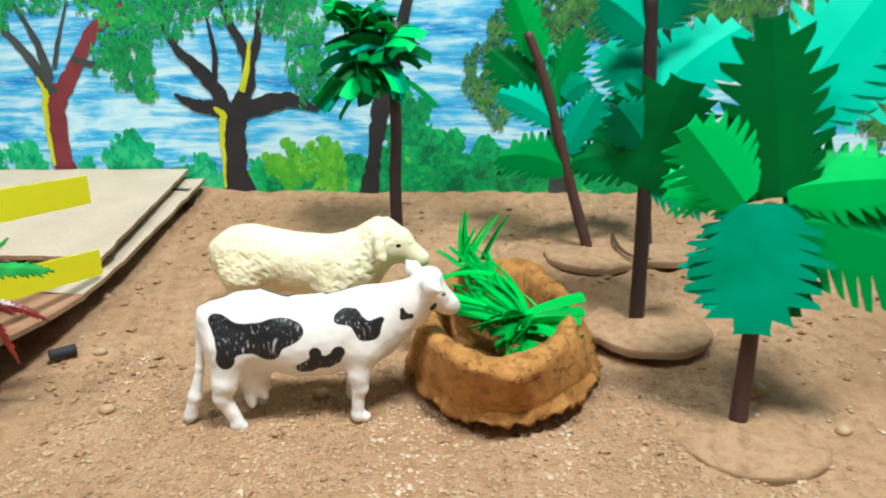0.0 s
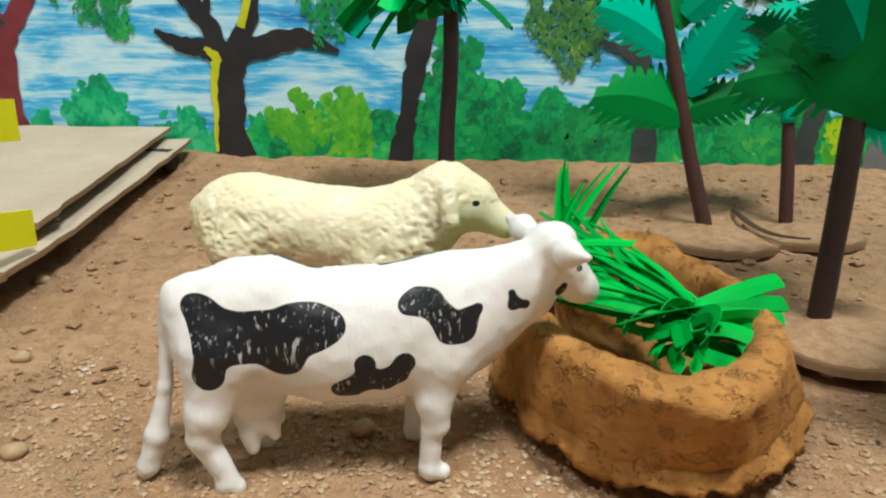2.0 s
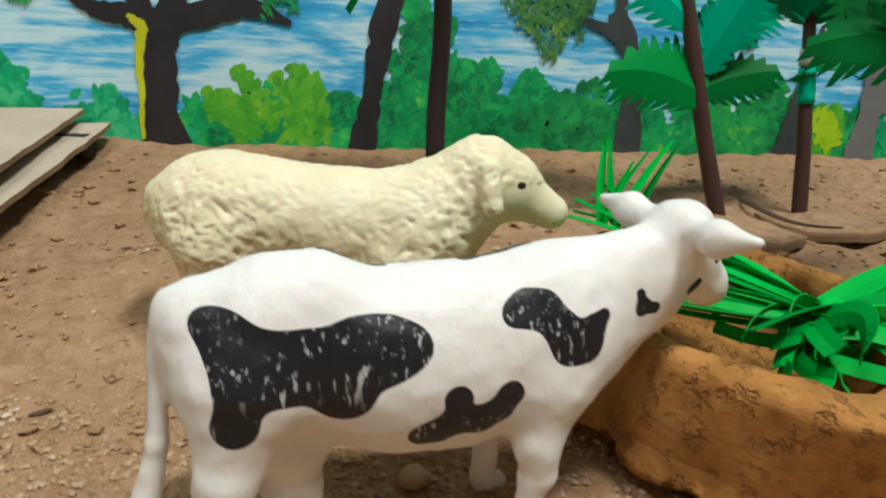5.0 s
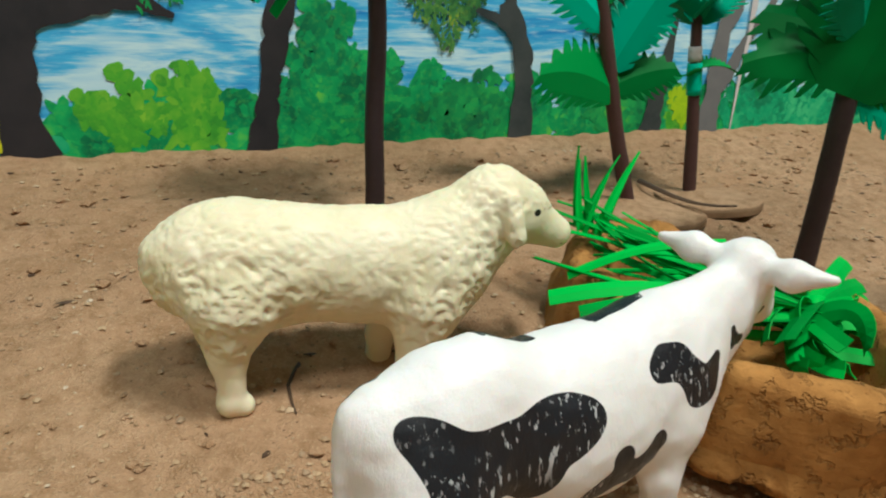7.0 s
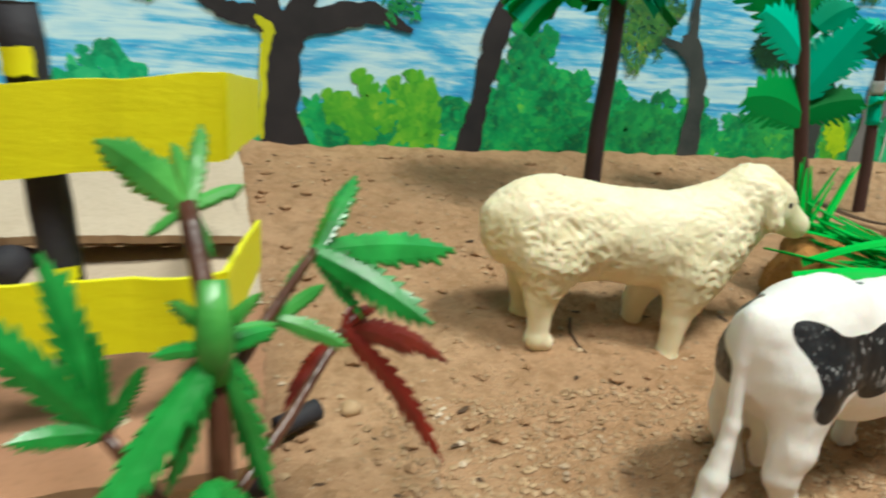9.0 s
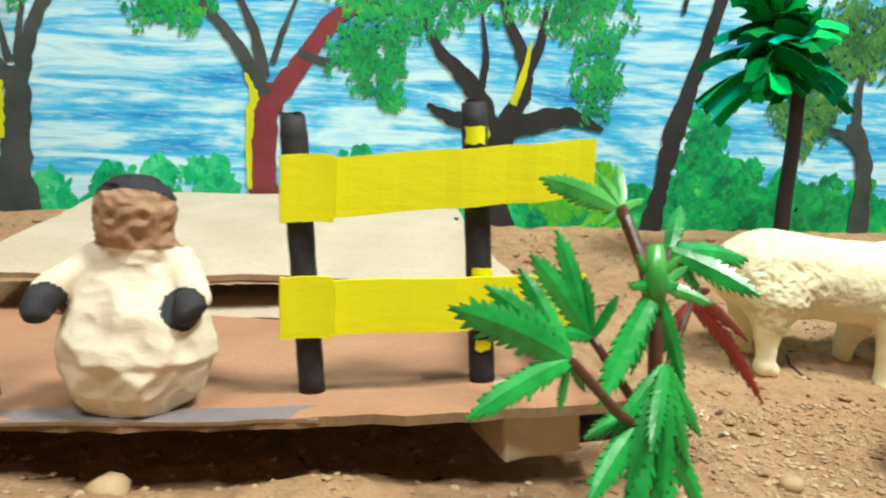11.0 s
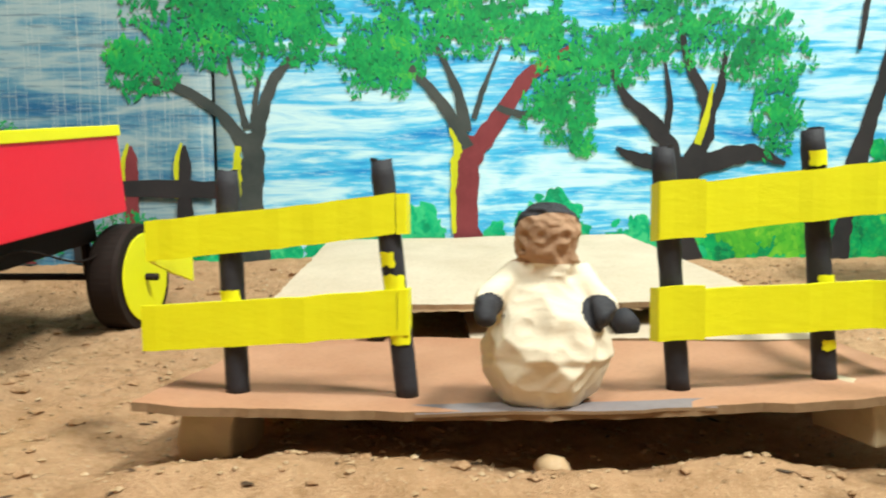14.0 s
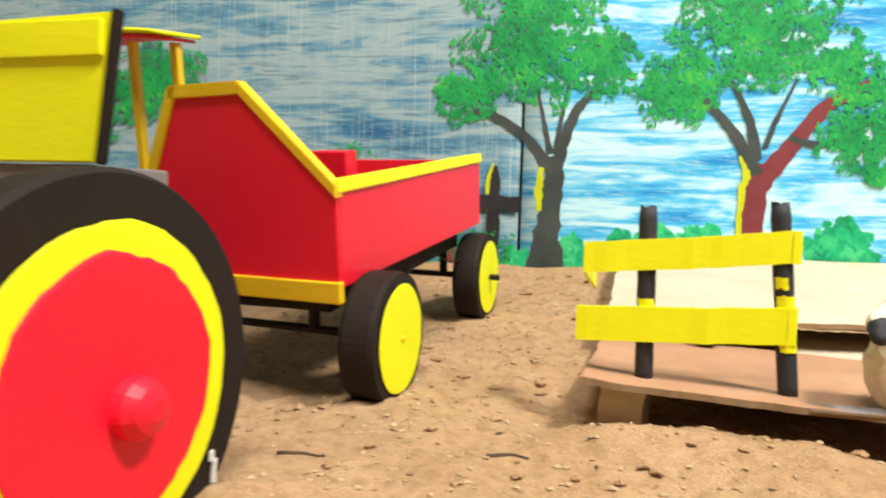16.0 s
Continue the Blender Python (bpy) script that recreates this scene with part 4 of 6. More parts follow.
def cow_field(P):
    d = cone(P, (0.0215, 0, 0.0440), (0.080, 0, 0.0438), 0.0165, 0.0176, 0.84)
    d = smin(d, cone(P, (0.050, 0, 0.0385), (0.060, 0, 0.0380), 0.0165, 0.0165, 0.92), 0.008)
    d = smin(d, cone(P, (0.029, 0, 0.0572), (0.033, 0, 0.0578), 0.0070, 0.0070, 1.2), 0.008)
    d = smin(d, cone(P, (0.0125, 0, 0.0530), (0.021, 0, 0.0515), 0.0080, 0.0118, 0.88), 0.006)
    d = smin(d, cone(P, (0.082, 0, 0.0478), (0.1025, 0, 0.0560), 0.0152, 0.0105, 0.68), 0.008)
    d = smin(d, cone(P, (0.086, 0, 0.0405), (0.1020, 0, 0.0500), 0.0090, 0.0078, 0.7), 0.006)
    d = smin(d, cone(P, (0.1100, 0.0005, 0.0622), (0.1185, 0.0030, 0.0520), 0.0076, 0.0054), 0.003)
    d = smin(d, cone(P, (0.1185, 0.0030, 0.0518), (0.1210, 0.0040, 0.0497), 0.0048, 0.0043), 0.002)
    d = smin(d, cone(P, (0.1095, 0, 0.0668), (0.1122, 0.0005, 0.0668), 0.0041, 0.0041, 1.3), 0.004)
    for s in (-1, 1):
        r = 0.0 if s < 0 else 0.0050
        d = smin(d, cone(P, (0.020 + r * 0.2, s * 0.0090, 0.040), (0.0158 + r * 0.6, s * 0.0115, 0.0250), 0.0102, 0.0056, 0.8), 0.006)
        d = smin(d, cone(P, (0.0158 + r * 0.6, s * 0.0115, 0.0250), (0.0136 + r, s * 0.0115, 0.0180), 0.0052, 0.0040), 0.003)
        d = smin(d, cone(P, (0.0136 + r, s * 0.0115, 0.0180), (0.0190 + r, s * 0.0115, 0.0050), 0.0038, 0.0031), 0.002)
        d = smin(d, cone(P, (0.0188 + r, s * 0.0115, 0.0030), (0.0208 + r, s * 0.0115, 0.0020), 0.0034, 0.0028), 0.0015)
        f = 0.0 if s < 0 else -0.0035
        d = smin(d, cone(P, (0.0785 + f, s * 0.0095, 0.0350), (0.0760 + f, s * 0.0105, 0.0240), 0.0080, 0.0050, 0.8), 0.005)
        d = smin(d, cone(P, (0.0760 + f, s * 0.0105, 0.0240), (0.0764 + f, s * 0.0105, 0.0172), 0.0045, 0.0040), 0.002)
        d = smin(d, cone(P, (0.0752 + f, s * 0.0105, 0.0150), (0.0742 + f, s * 0.0105, 0.0045), 0.0030, 0.0030), 0.0018)
        d = smin(d, cone(P, (0.0745 + f, s * 0.0105, 0.0025), (0.0775 + f, s * 0.0105, 0.0016), 0.0034, 0.0026), 0.0012)
        e = -s
        up = 0.0 if s < 0 else 0.0018
        d = smin(d, cone(P, (0.1083 + e * 0.0016, s * 0.0050, 0.0662), (0.1080 + e * 0.0036, s * 0.0115, 0.0655 + up), 0.0026, 0.0038), 0.002)
        d = smin(d, cone(P, (0.1080 + e * 0.0036, s * 0.0115, 0.0655 + up), (0.1081 + e * 0.0062, s * 0.0195, 0.0666 + up), 0.0038, 0.0014), 0.0015)
    d = smin(d, cone(P, (0.0265, 0, 0.0250), (0.0265, 0, 0.0190), 0.0092, 0.0070), 0.004)
    for s in (-1, 1):
        d = smin(d, cone(P, (0.0245, s * 0.004, 0.0140), (0.0252, s * 0.0045, 0.0095), 0.0030, 0.0019), 0.002)
        d = smin(d, cone(P, (0.0310, s * 0.004, 0.0165), (0.0315, s * 0.0045, 0.0135), 0.0024, 0.0017), 0.002)
    d = smin(d, cone(P, (0.0078, 0, 0.0570), (0.0048, -0.001, 0.0460), 0.0028, 0.0019), 0.0015)
    d = smin(d, cone(P, (0.0048, -0.001, 0.0460), (0.0034, -0.003, 0.0300), 0.0018, 0.0020), 0.0012)
    d = smin(d, cone(P, (0.0034, -0.003, 0.0300), (-0.0004, -0.004, 0.0156), 0.0020, 0.0030), 0.0015)
    d = smin(d, cone(P, (-0.0004, -0.004, 0.0156), (-0.0040, -0.004, 0.0058), 0.0031, 0.0030), 0.002)
    d = smin(d, cone(P, (-0.0040, -0.004, 0.0058), (-0.0056, -0.004, 0.0018), 0.0028, 0.0010), 0.0015)
    return d


def cow_patch(v):
    x, y, z = v.T
    near = np.minimum.reduce([
        blobs(x, z, [(0.0136, 0.0556, 0.0018), (0.0152, 0.0549, 0.0026), (0.0178, 0.0533, 0.0046), (0.0208, 0.0493, 0.0062), (0.0200, 0.0440, 0.0046), (0.0185, 0.0385, 0.0042), (0.0265, 0.0475, 0.0066), (0.0325, 0.0471, 0.0070), (0.0372, 0.0420, 0.0058), (0.0400, 0.0484, 0.0070), (0.0455, 0.0493, 0.0060), (0.0500, 0.0496, 0.0036)], 0.0025),
        blobs(x, z, [(0.0692, 0.0535, 0.0021), (0.0720, 0.0543, 0.0033), (0.0755, 0.0538, 0.0038), (0.0788, 0.0500, 0.0038), (0.0798, 0.0460, 0.0031), (0.0835, 0.0468, 0.0040), (0.0855, 0.0498, 0.0026), (0.0882, 0.0517, 0.0012)], 0.0022),
        blobs(x, z, [(0.0515, 0.0314, 0.0028), (0.0545, 0.0320, 0.0034), (0.0580, 0.0342, 0.0038), (0.0580, 0.0390, 0.0028), (0.0625, 0.0338, 0.0036), (0.0660, 0.0352, 0.0034), (0.0681, 0.0384, 0.0030)], 0.0014),
        blobs(x, z, [(0.0977, 0.0540, 0.0011), (0.0984, 0.0510, 0.0021), (0.1015, 0.0503, 0.0014)], 0.0015),
        blobs(x, z, [(0.1120, 0.0523, 0.0016), (0.1130, 0.0541, 0.0010)], 0.001),
    ])
    far = np.minimum.reduce([
        blobs(x, z, [(0.040, 0.060, 0.0075), (0.045, 0.050, 0.009), (0.034, 0.045, 0.008)], 0.004),
        blobs(x, z, [(0.068, 0.062, 0.0060), (0.076, 0.055, 0.0085), (0.088, 0.050, 0.005)], 0.004),
        blobs(x, z, [(0.013, 0.055, 0.006), (0.010, 0.043, 0.006)], 0.003),
    ])
    off = y - np.maximum(0, x - 0.1105) * 0.35
    eye = np.hypot(x - 0.1172, z - 0.0588) - 0.0010
    d = np.where(off < 0.001, near, far)
    d = np.minimum(d, np.where(np.abs(off) > 0.0032, eye, 1))
    return np.clip(0.5 - d / 0.0016, 0, 1)


def rough_skin(amount, freq):
    def shape(v):
        out = v.copy()
        for k, p in enumerate(v):
            q = noise.noise_vector(Vector(p) * freq)
            out[k] += np.array(q) * amount
        return out
    return shape


cow = figure("toy_cow", cow_field, (-0.012, -0.024, -0.004), (0.130, 0.024, 0.074), 0.00085, M["cow"],
             "white plastic toy cow figurine with black patches standing on the sand", "figurine", rough_skin(0.00025, 260), cow_patch)
cow.matrix_world = pose(-0.1225, 0.3188, -0.0235, 0, -1.5, 10.5) @ Matrix.Diagonal((1.06, 1.02, 1.04, 1))


def sheep_field(P):
    d = cone(P, (0.022, 0, 0.0462), (0.060, 0, 0.0438), 0.0190, 0.0182, 0.90)
    d = smin(d, cone(P, (0.060, 0, 0.0438), (0.084, 0, 0.0440), 0.0182, 0.0202, 0.90), 0.004)
    d = smin(d, cone(P, (0.013, 0, 0.0455), (0.028, 0, 0.0425), 0.0168, 0.0180, 0.9), 0.006)
    d = smin(d, cone(P, (0.0015, 0, 0.0475), (0.0040, 0, 0.0380), 0.0056, 0.0046), 0.005)
    d = smin(d, cone(P, (0.088, 0, 0.0485), (0.1035, 0, 0.0605), 0.0172, 0.0148, 0.8), 0.007)
    d = smin(d, cone(P, (0.1055, 0, 0.0640), (0.1130, 0, 0.0620), 0.0126, 0.0108, 0.86), 0.004)
    d = smin(d, cone(P, (0.1150, 0, 0.0600), (0.1285, 0, 0.0538), 0.0096, 0.0058, 0.82), 0.003)
    for s in (-1, 1):
        d = smin(d, cone(P, (0.020, s * 0.0110, 0.0350), (0.0190, s * 0.0115, 0.0190), 0.0128, 0.0062, 0.8), 0.006)
        d = smin(d, cone(P, (0.0190, s * 0.0115, 0.0190), (0.0200, s * 0.0115, 0.0060), 0.0052, 0.0042), 0.002)
        d = smin(d, cone(P, (0.0195, s * 0.0115, 0.0035), (0.0232, s * 0.0115, 0.0025), 0.0046, 0.0036), 0.002)
        f = 0.0 if s < 0 else -0.0060
        d = smin(d, cone(P, (0.0800 + f * 0.4, s * 0.0105, 0.0320), (0.0768 + f, s * 0.0115, 0.0140), 0.0125, 0.0056, 0.8), 0.006)
        d = smin(d, cone(P, (0.0768 + f, s * 0.0115, 0.0140), (0.0758 + f, s * 0.0115, -0.0010), 0.0050, 0.0042), 0.002)
        d = smin(d, cone(P, (0.0755 + f, s * 0.0115, -0.0028), (0.0792 + f, s * 0.0115, -0.0035), 0.0046, 0.0034), 0.002)
        d = smin(d, cone(P, (0.1060, s * 0.0108, 0.0668), (0.1082, s * 0.0136, 0.0565), 0.0038, 0.0034, 0.8), 0.0015)
    return d


def woolly(v):
    out = v.copy()
    for k, p in enumerate(v):
        x, y, z = p
        a = min(1.0, max(0.0, (z - 0.017) / 0.006)) * min(1.0, max(0.0, (0.1135 - x) / 0.006))
        if x > 0.104 and z > 0.064:
            a = max(a, 0.55)
        q = Vector(p)
        n1 = noise.noise(q * 190)
        n2 = 1 - abs(noise.noise(Vector((x * 330, y * 330, z * 420)) + noise.noise_vector(q * 120) * 1.6)) * 2
        d = p - np.array([min(max(x, 0.02), 0.108), 0, 0.042 + max(0, x - 0.09) * 0.9])
        n = d / (np.linalg.norm(d) + 1e-9)
        b = 0.35 + 0.65 * min(1.0, abs(x - 0.058) / 0.028) * min(1.0, max(0.25, (0.066 - z) / 0.02 + (1.0 if x > 0.09 else 0.0)))
        out[k] += n * a * b * (0.0008 * n1 + 0.0010 * n2)
    return out


def sheep_patch(v):
    x, y, z = v.T
    d = np.hypot((x - 0.1170) * 0.8, z - 0.0632) - 0.0012
    d = np.where(np.abs(y) > 0.0045, d, 1)
    m = np.abs(z - (0.0512 + (x - 0.128) * -0.25)) - 0.0003
    d = np.minimum(d, np.where((x > 0.1265), m + 0.0001, 1))
    return np.clip(0.5 - d / 0.0014, 0, 1)


sheep = figure("toy_sheep", sheep_field, (-0.010, -0.028, -0.010), (0.140, 0.028, 0.081), 0.0009, M["sheep"],
               "cream plastic toy sheep figurine with carved wool standing on the sand", "figurine", woolly, sheep_patch)
sheep.matrix_world = pose(-0.1538, 0.4213, -0.0122, 0, 3.0, -3.5)


def doll_field(P):
    d = cone(P, (0, 0, 0.0155), (0, 0, 0.0175), 0.0185, 0.0195, 0.86)
    d = smin(d, cone(P, (0, 0.001, 0.030), (0, 0.002, 0.043), 0.0145, 0.0095, 0.85), 0.006)
    d = smin(d, cone(P, (-0.001, 0, 0.0535), (-0.0005, 0, 0.0578), 0.0092, 0.0096, 1.0), 0.002)
    d = smin(d, cone(P, (0, 0, 0.0462), (0, 0, 0.0472), 0.0086, 0.0086, 0.9), 0.0012)
    for s in (-1, 1):
        d = smin(d, cone(P, (s * 0.010, 0.001, 0.043), (s * 0.0175 - 0.002, -0.006, 0.0345), 0.0048, 0.0044), 0.003)
        d = smin(d, cone(P, (s * 0.0175 - 0.003, -0.009, 0.0335), (s * 0.0175 - 0.003, -0.011, 0.0305), 0.0036, 0.0033), 0.0010)
    return np.maximum(d, -P[..., 2])


def doll_regions(c):
    x, y, z = c.T
    r = np.zeros(len(c))
    r[z > 0.0475] = 1
    cap = z + 0.55 * y > 0.0595
    r[cap & (z > 0.0475)] = 2
    glove = np.minimum(np.linalg.norm(c - np.array([-0.0205, -0.0102, 0.0318]), axis=1), np.linalg.norm(c - np.array([0.0145, -0.0102, 0.0318]), axis=1)) < 0.0062
    r[glove] = 2
    return r


def doll_shape(v):
    out = v.copy()
    for k, p in enumerate(v):
        q = Vector(p)
        if p[2] > 0.0475:
            w = 0.0014 * (1 - 2 * abs(noise.noise(q * 240 + Vector((3, 0, 0)))))
        else:
            near = noise.voronoi(Vector((p[0] * 95 + 4, p[1] * 95, p[2] * 62)))[0]
            w = 0.0042 * (near[0] - 0.3) * (1 if p[2] < 0.044 else 0.4) + 0.0007 * (1 - 2 * abs(noise.noise(q * 140)))
        d = np.array([p[0], p[1], 0.0])
        out[k] += d / (np.linalg.norm(d) + 1e-6) * w
    return out


doll = figure("rag_doll", doll_field, (-0.026, -0.024, -0.002), (0.026, 0.024, 0.072), 0.0007, [M["cloth"], M["skin"], M["black"]],
              "round doll wrapped in cream cloth with black cap and mittens", "doll", doll_shape, None, doll_regions)
doll.matrix_world = pose(-0.3800, 0.3240, 0.0054, 0, 2, 4) @ Matrix.Diagonal((1.03, 1.0, 1.01, 1))


# ---- clay trough with paper grass ----
def trough():
    na = 300
    prof = [  # how far between base and rim, height, outset
        ("b", -0.004, 0.90), ("b", 0.0012, 0.93), ("b", 0.0010, 1.030), ("b", 0.0034, 1.022), ("b", 0.010, 0.985), ("m", 0.020, 0.0), ("m", 0.028, 0.0),
        ("r", 0.0335, 1.035), ("r", 0.0370, 1.00), ("r", 0.0382, 0.94), ("r", 0.0382, 0.87), ("r", 0.0365, 0.81), ("r", 0.031, 0.76), ("r", 0.020, 0.72), ("r", 0.010, 0.68), ("r", 0.006, 0.45), ("r", 0.0055, 0.0)]
    verts, faces = [], []
    for k in range(na):
        a = math.tau * k / na
        ca, sa = math.cos(a), math.sin(a)
        base = Vector((0.002 + 0.0515 * ca, 0.006 + (0.080 if sa > 0 else 0.0750) * sa * (1 - 0.05 * ca), 0))
        rim = Vector((0.041 * ca, 0.0755 * sa, 0))
        lift = 0.004 * max(0.0, sa) + 0.0022 * noise.noise(Vector((ca * 1.6, sa * 1.6, 4)))
        for i, (kind, h, s) in enumerate(prof):
            if kind == "b":
                p = base * s
            elif kind == "m":
                t = (h - 0.010) / 0.0235
                p = base.lerp(rim, t) * (1.0 + 0.02 * math.sin(t * 3))
            else:
                p = rim * s
            p.z = h * 0.89 + lift * min(1.0, max(0.0, h / 0.03))
            if i < 4:
                z = p.z
                p *= 1 + 0.035 * noise.noise(Vector((ca * 7, sa * 7, 1))) + 0.028 * noise.noise(Vector((ca * 17, sa * 17, 1)))
                p.z = z + 0.0050 * max(0, noise.noise(Vector((ca * 11, sa * 11, 5))) + 0.1) * (1 if 0 < i < 3 else 0.5)
            q = Vector((p.x * 38, p.y * 38, p.z * 55))
            p += noise.noise_vector(q) * 0.0030 + noise.noise_vector(q * 3.1) * 0.0016 + noise.noise_vector(q * 8.0) * 0.0006
            verts.append(p)
    n = len(prof)
    for k in range(na):
        for i in range(n - 1):
            a, b = k * n + i, ((k + 1) % na) * n + i
            faces.append((a, b, b + 1, a + 1))
    ob = mesh_object("clay_trough", verts, [f for k, f in enumerate(faces) if k % (n - 1) >= 4], M["clay"])
    mesh_object("base_crust", verts, [f for k, f in enumerate(faces) if k % (n - 1) < 4], M["clay"], ob, "cracked flaking crust round the base")
    ob.location = (0.026, 0.380, -0.0145)
    tagged(ob, "hand-formed brown clay feeding trough with cracked ragged base", "trough")


trough()


def strip_mesh(name, pts, width, side, thick, material, parent, taper=0.6, crease=0.0, label=""):
    """A paper strip along points with a set width direction."""
    n = len(pts)
    rows = []
    for i, p in enumerate(pts):
        t = i / (n - 1)
        w = width * 0.5 * (1 - (1 - taper) * t ** 2)
        d = (pts[min(i + 1, n - 1)] - pts[max(i - 1, 0)]).normalized()
        s = (side - d * side.dot(d)).normalized()
        up = d.cross(s)
        rows.append([p - s * w, p + up * crease * w, p + s * w])
    d = (pts[-1] - pts[0]).normalized()
    nrm = d.cross(side).normalized()
    v, f = slab(rows, thick, nrm)
    return mesh_object(name, v, f, material, parent, label, smooth=False)


def paper_grass():
    rng = random.Random(11)
    knot = Vector((0.040, 0.358, 0.0150))
    ob = thing("paper_grass_bundle", knot, "bundle of bright green cut paper grass tied in the clay trough", "paper grass")
    Z = Vector((0, 0, 1))
    # long blades that run back past the sheep's muzzle
    for k in range(30):
        far = Vector((rng.uniform(-0.060, -0.018), rng.uniform(0.050, 0.105), 0))
        if k < 12:
            far = Vector((rng.uniform(-0.062, -0.035), rng.uniform(0.02, 0.075), 0))
        ln = far.length
        rise = rng.uniform(0.001, 0.007)
        tip = rng.uniform(0.0, 0.020) if k >= 14 else rng.uniform(-0.004, 0.006)
        start = Vector((rng.uniform(-0.006, 0.006), rng.uniform(-0.006, 0.004), rng.uniform(-0.002, 0.007)))
        bend = rng.uniform(-0.012, 0.012)
        pts = []
        for i in range(11):
            t = i / 10
            p = start + far * t + Vector((far.y, -far.x, 0)).normalized() * bend * math.sin(math.pi * t)
            p.z += rise * math.sin(math.pi * min(1, t * 0.9)) + tip * t * t
            pts.append(p)
        side = Vector((-far.y, far.x, rng.uniform(-0.05, 0.05))).normalized()
        strip_mesh("blade", pts, rng.uniform(0.0022, 0.0056), side, 0.00035, M["grass"], ob, rng.uniform(0.25, 0.7), rng.choice((-0.5, 0.3, 0.6)))
    # upright tips behind the muzzle
    for k in range(8):
        root = Vector((rng.uniform(-0.042, -0.024), rng.uniform(0.06, 0.09), 0.012))
        d = Vector((rng.uniform(-0.35, 0.55), rng.uniform(0.0, 0.6), 1.0)).normalized()
        ln = rng.uniform(0.022, 0.036)
        pts = [root + d * ln * t + Vector((0.25, 0.1, -0.1)) * ln * 0.5 * t * t for t in np.linspace(0, 1, 8)]
        strip_mesh("blade", pts, rng.uniform(0.0022, 0.0040), Vector((1, rng.uniform(-0.5, 0.5), 0)), 0.00035, M["grass"], ob, 0.2, 0.5)
    for a, c, w in (((-0.058, 0.052, 0.004), (-0.018, 0.022, 0.022), 0.0040), ((-0.072, 0.040, 0.002), (-0.022, 0.012, 0.006), 0.0062), ((-0.066, 0.030, 0.000), (-0.020, 0.004, 0.005), 0.0058)):
        a, c = Vector(a), Vector(c)
        pts = [a.lerp(c, t) + Vector((0, 0, 0.004 * math.sin(math.pi * t))) for t in np.linspace(0, 1, 9)]
        strip_mesh("blade", pts, w, Vector((0.4, 0.6, 0.5)), 0.00035, M["grass"], ob, 0.8, 0.2)
    # short broad cut ends round the knot
    for k in range(22):
        az = rng.choice((rng.uniform(-200, -110), rng.uniform(-60, 40), rng.uniform(-130, -40)))
        curl = rng.uniform(-110, 110)
        ln = rng.uniform(0.018, 0.030)
        rise = rng.uniform(-0.002, 0.007)
        lift = rng.uniform(-0.006, 0.004)
        p = Vector((rng.uniform(-0.004, 0.004), rng.uniform(-0.004, 0.004), lift))
        pts = []
        for i in range(13):
            t = i / 12
            a = radians(az + curl * t)
            pts.append(p + Vector((0, 0, rise * math.sin(math.pi * t))))
            p = p + Vector((math.cos(a), math.sin(a) * 0.85, 0)) * ln / 12
        strip_mesh("blade", pts, rng.uniform(0.0042, 0.0066), Vector((-math.sin(radians(az)), math.cos(radians(az)), rng.choice((-1.6, 1.6, 0.6)))).normalized(), 0.00035, M["grass"], ob, 0.95, rng.choice((-0.2, 0.2)))
    for az, ln, el in ((28, 0.034, 0.28), (16, 0.031, 0.12), (8, 0.028, 0.02), (-150, 0.034, 0.10)):
        d = Vector((math.cos(radians(az)), math.sin(radians(az)), el))
        pts = [Vector((0, 0, 0.007)) + d * ln * t - Vector((0, 0, 0.004)) * t * t for t in np.linspace(0, 1, 8)]
        strip_mesh("blade", pts, 0.0066, Vector((-d.y, d.x, 0.7)).normalized(), 0.0004, M["grass"], ob, 0.9, 0.15)
    v, f = tube([Vector((-0.003, -0.003, 0.004)), Vector((0.001, 0.001, 0.0075)), Vector((0.005, 0.003, 0.0065)), Vector((0.007, -0.001, 0.003))], [0.0022, 0.0026, 0.0026, 0.002], 8)
    mesh_object("tie", v, f, M["grass"], ob, "green paper tie")


paper_grass()


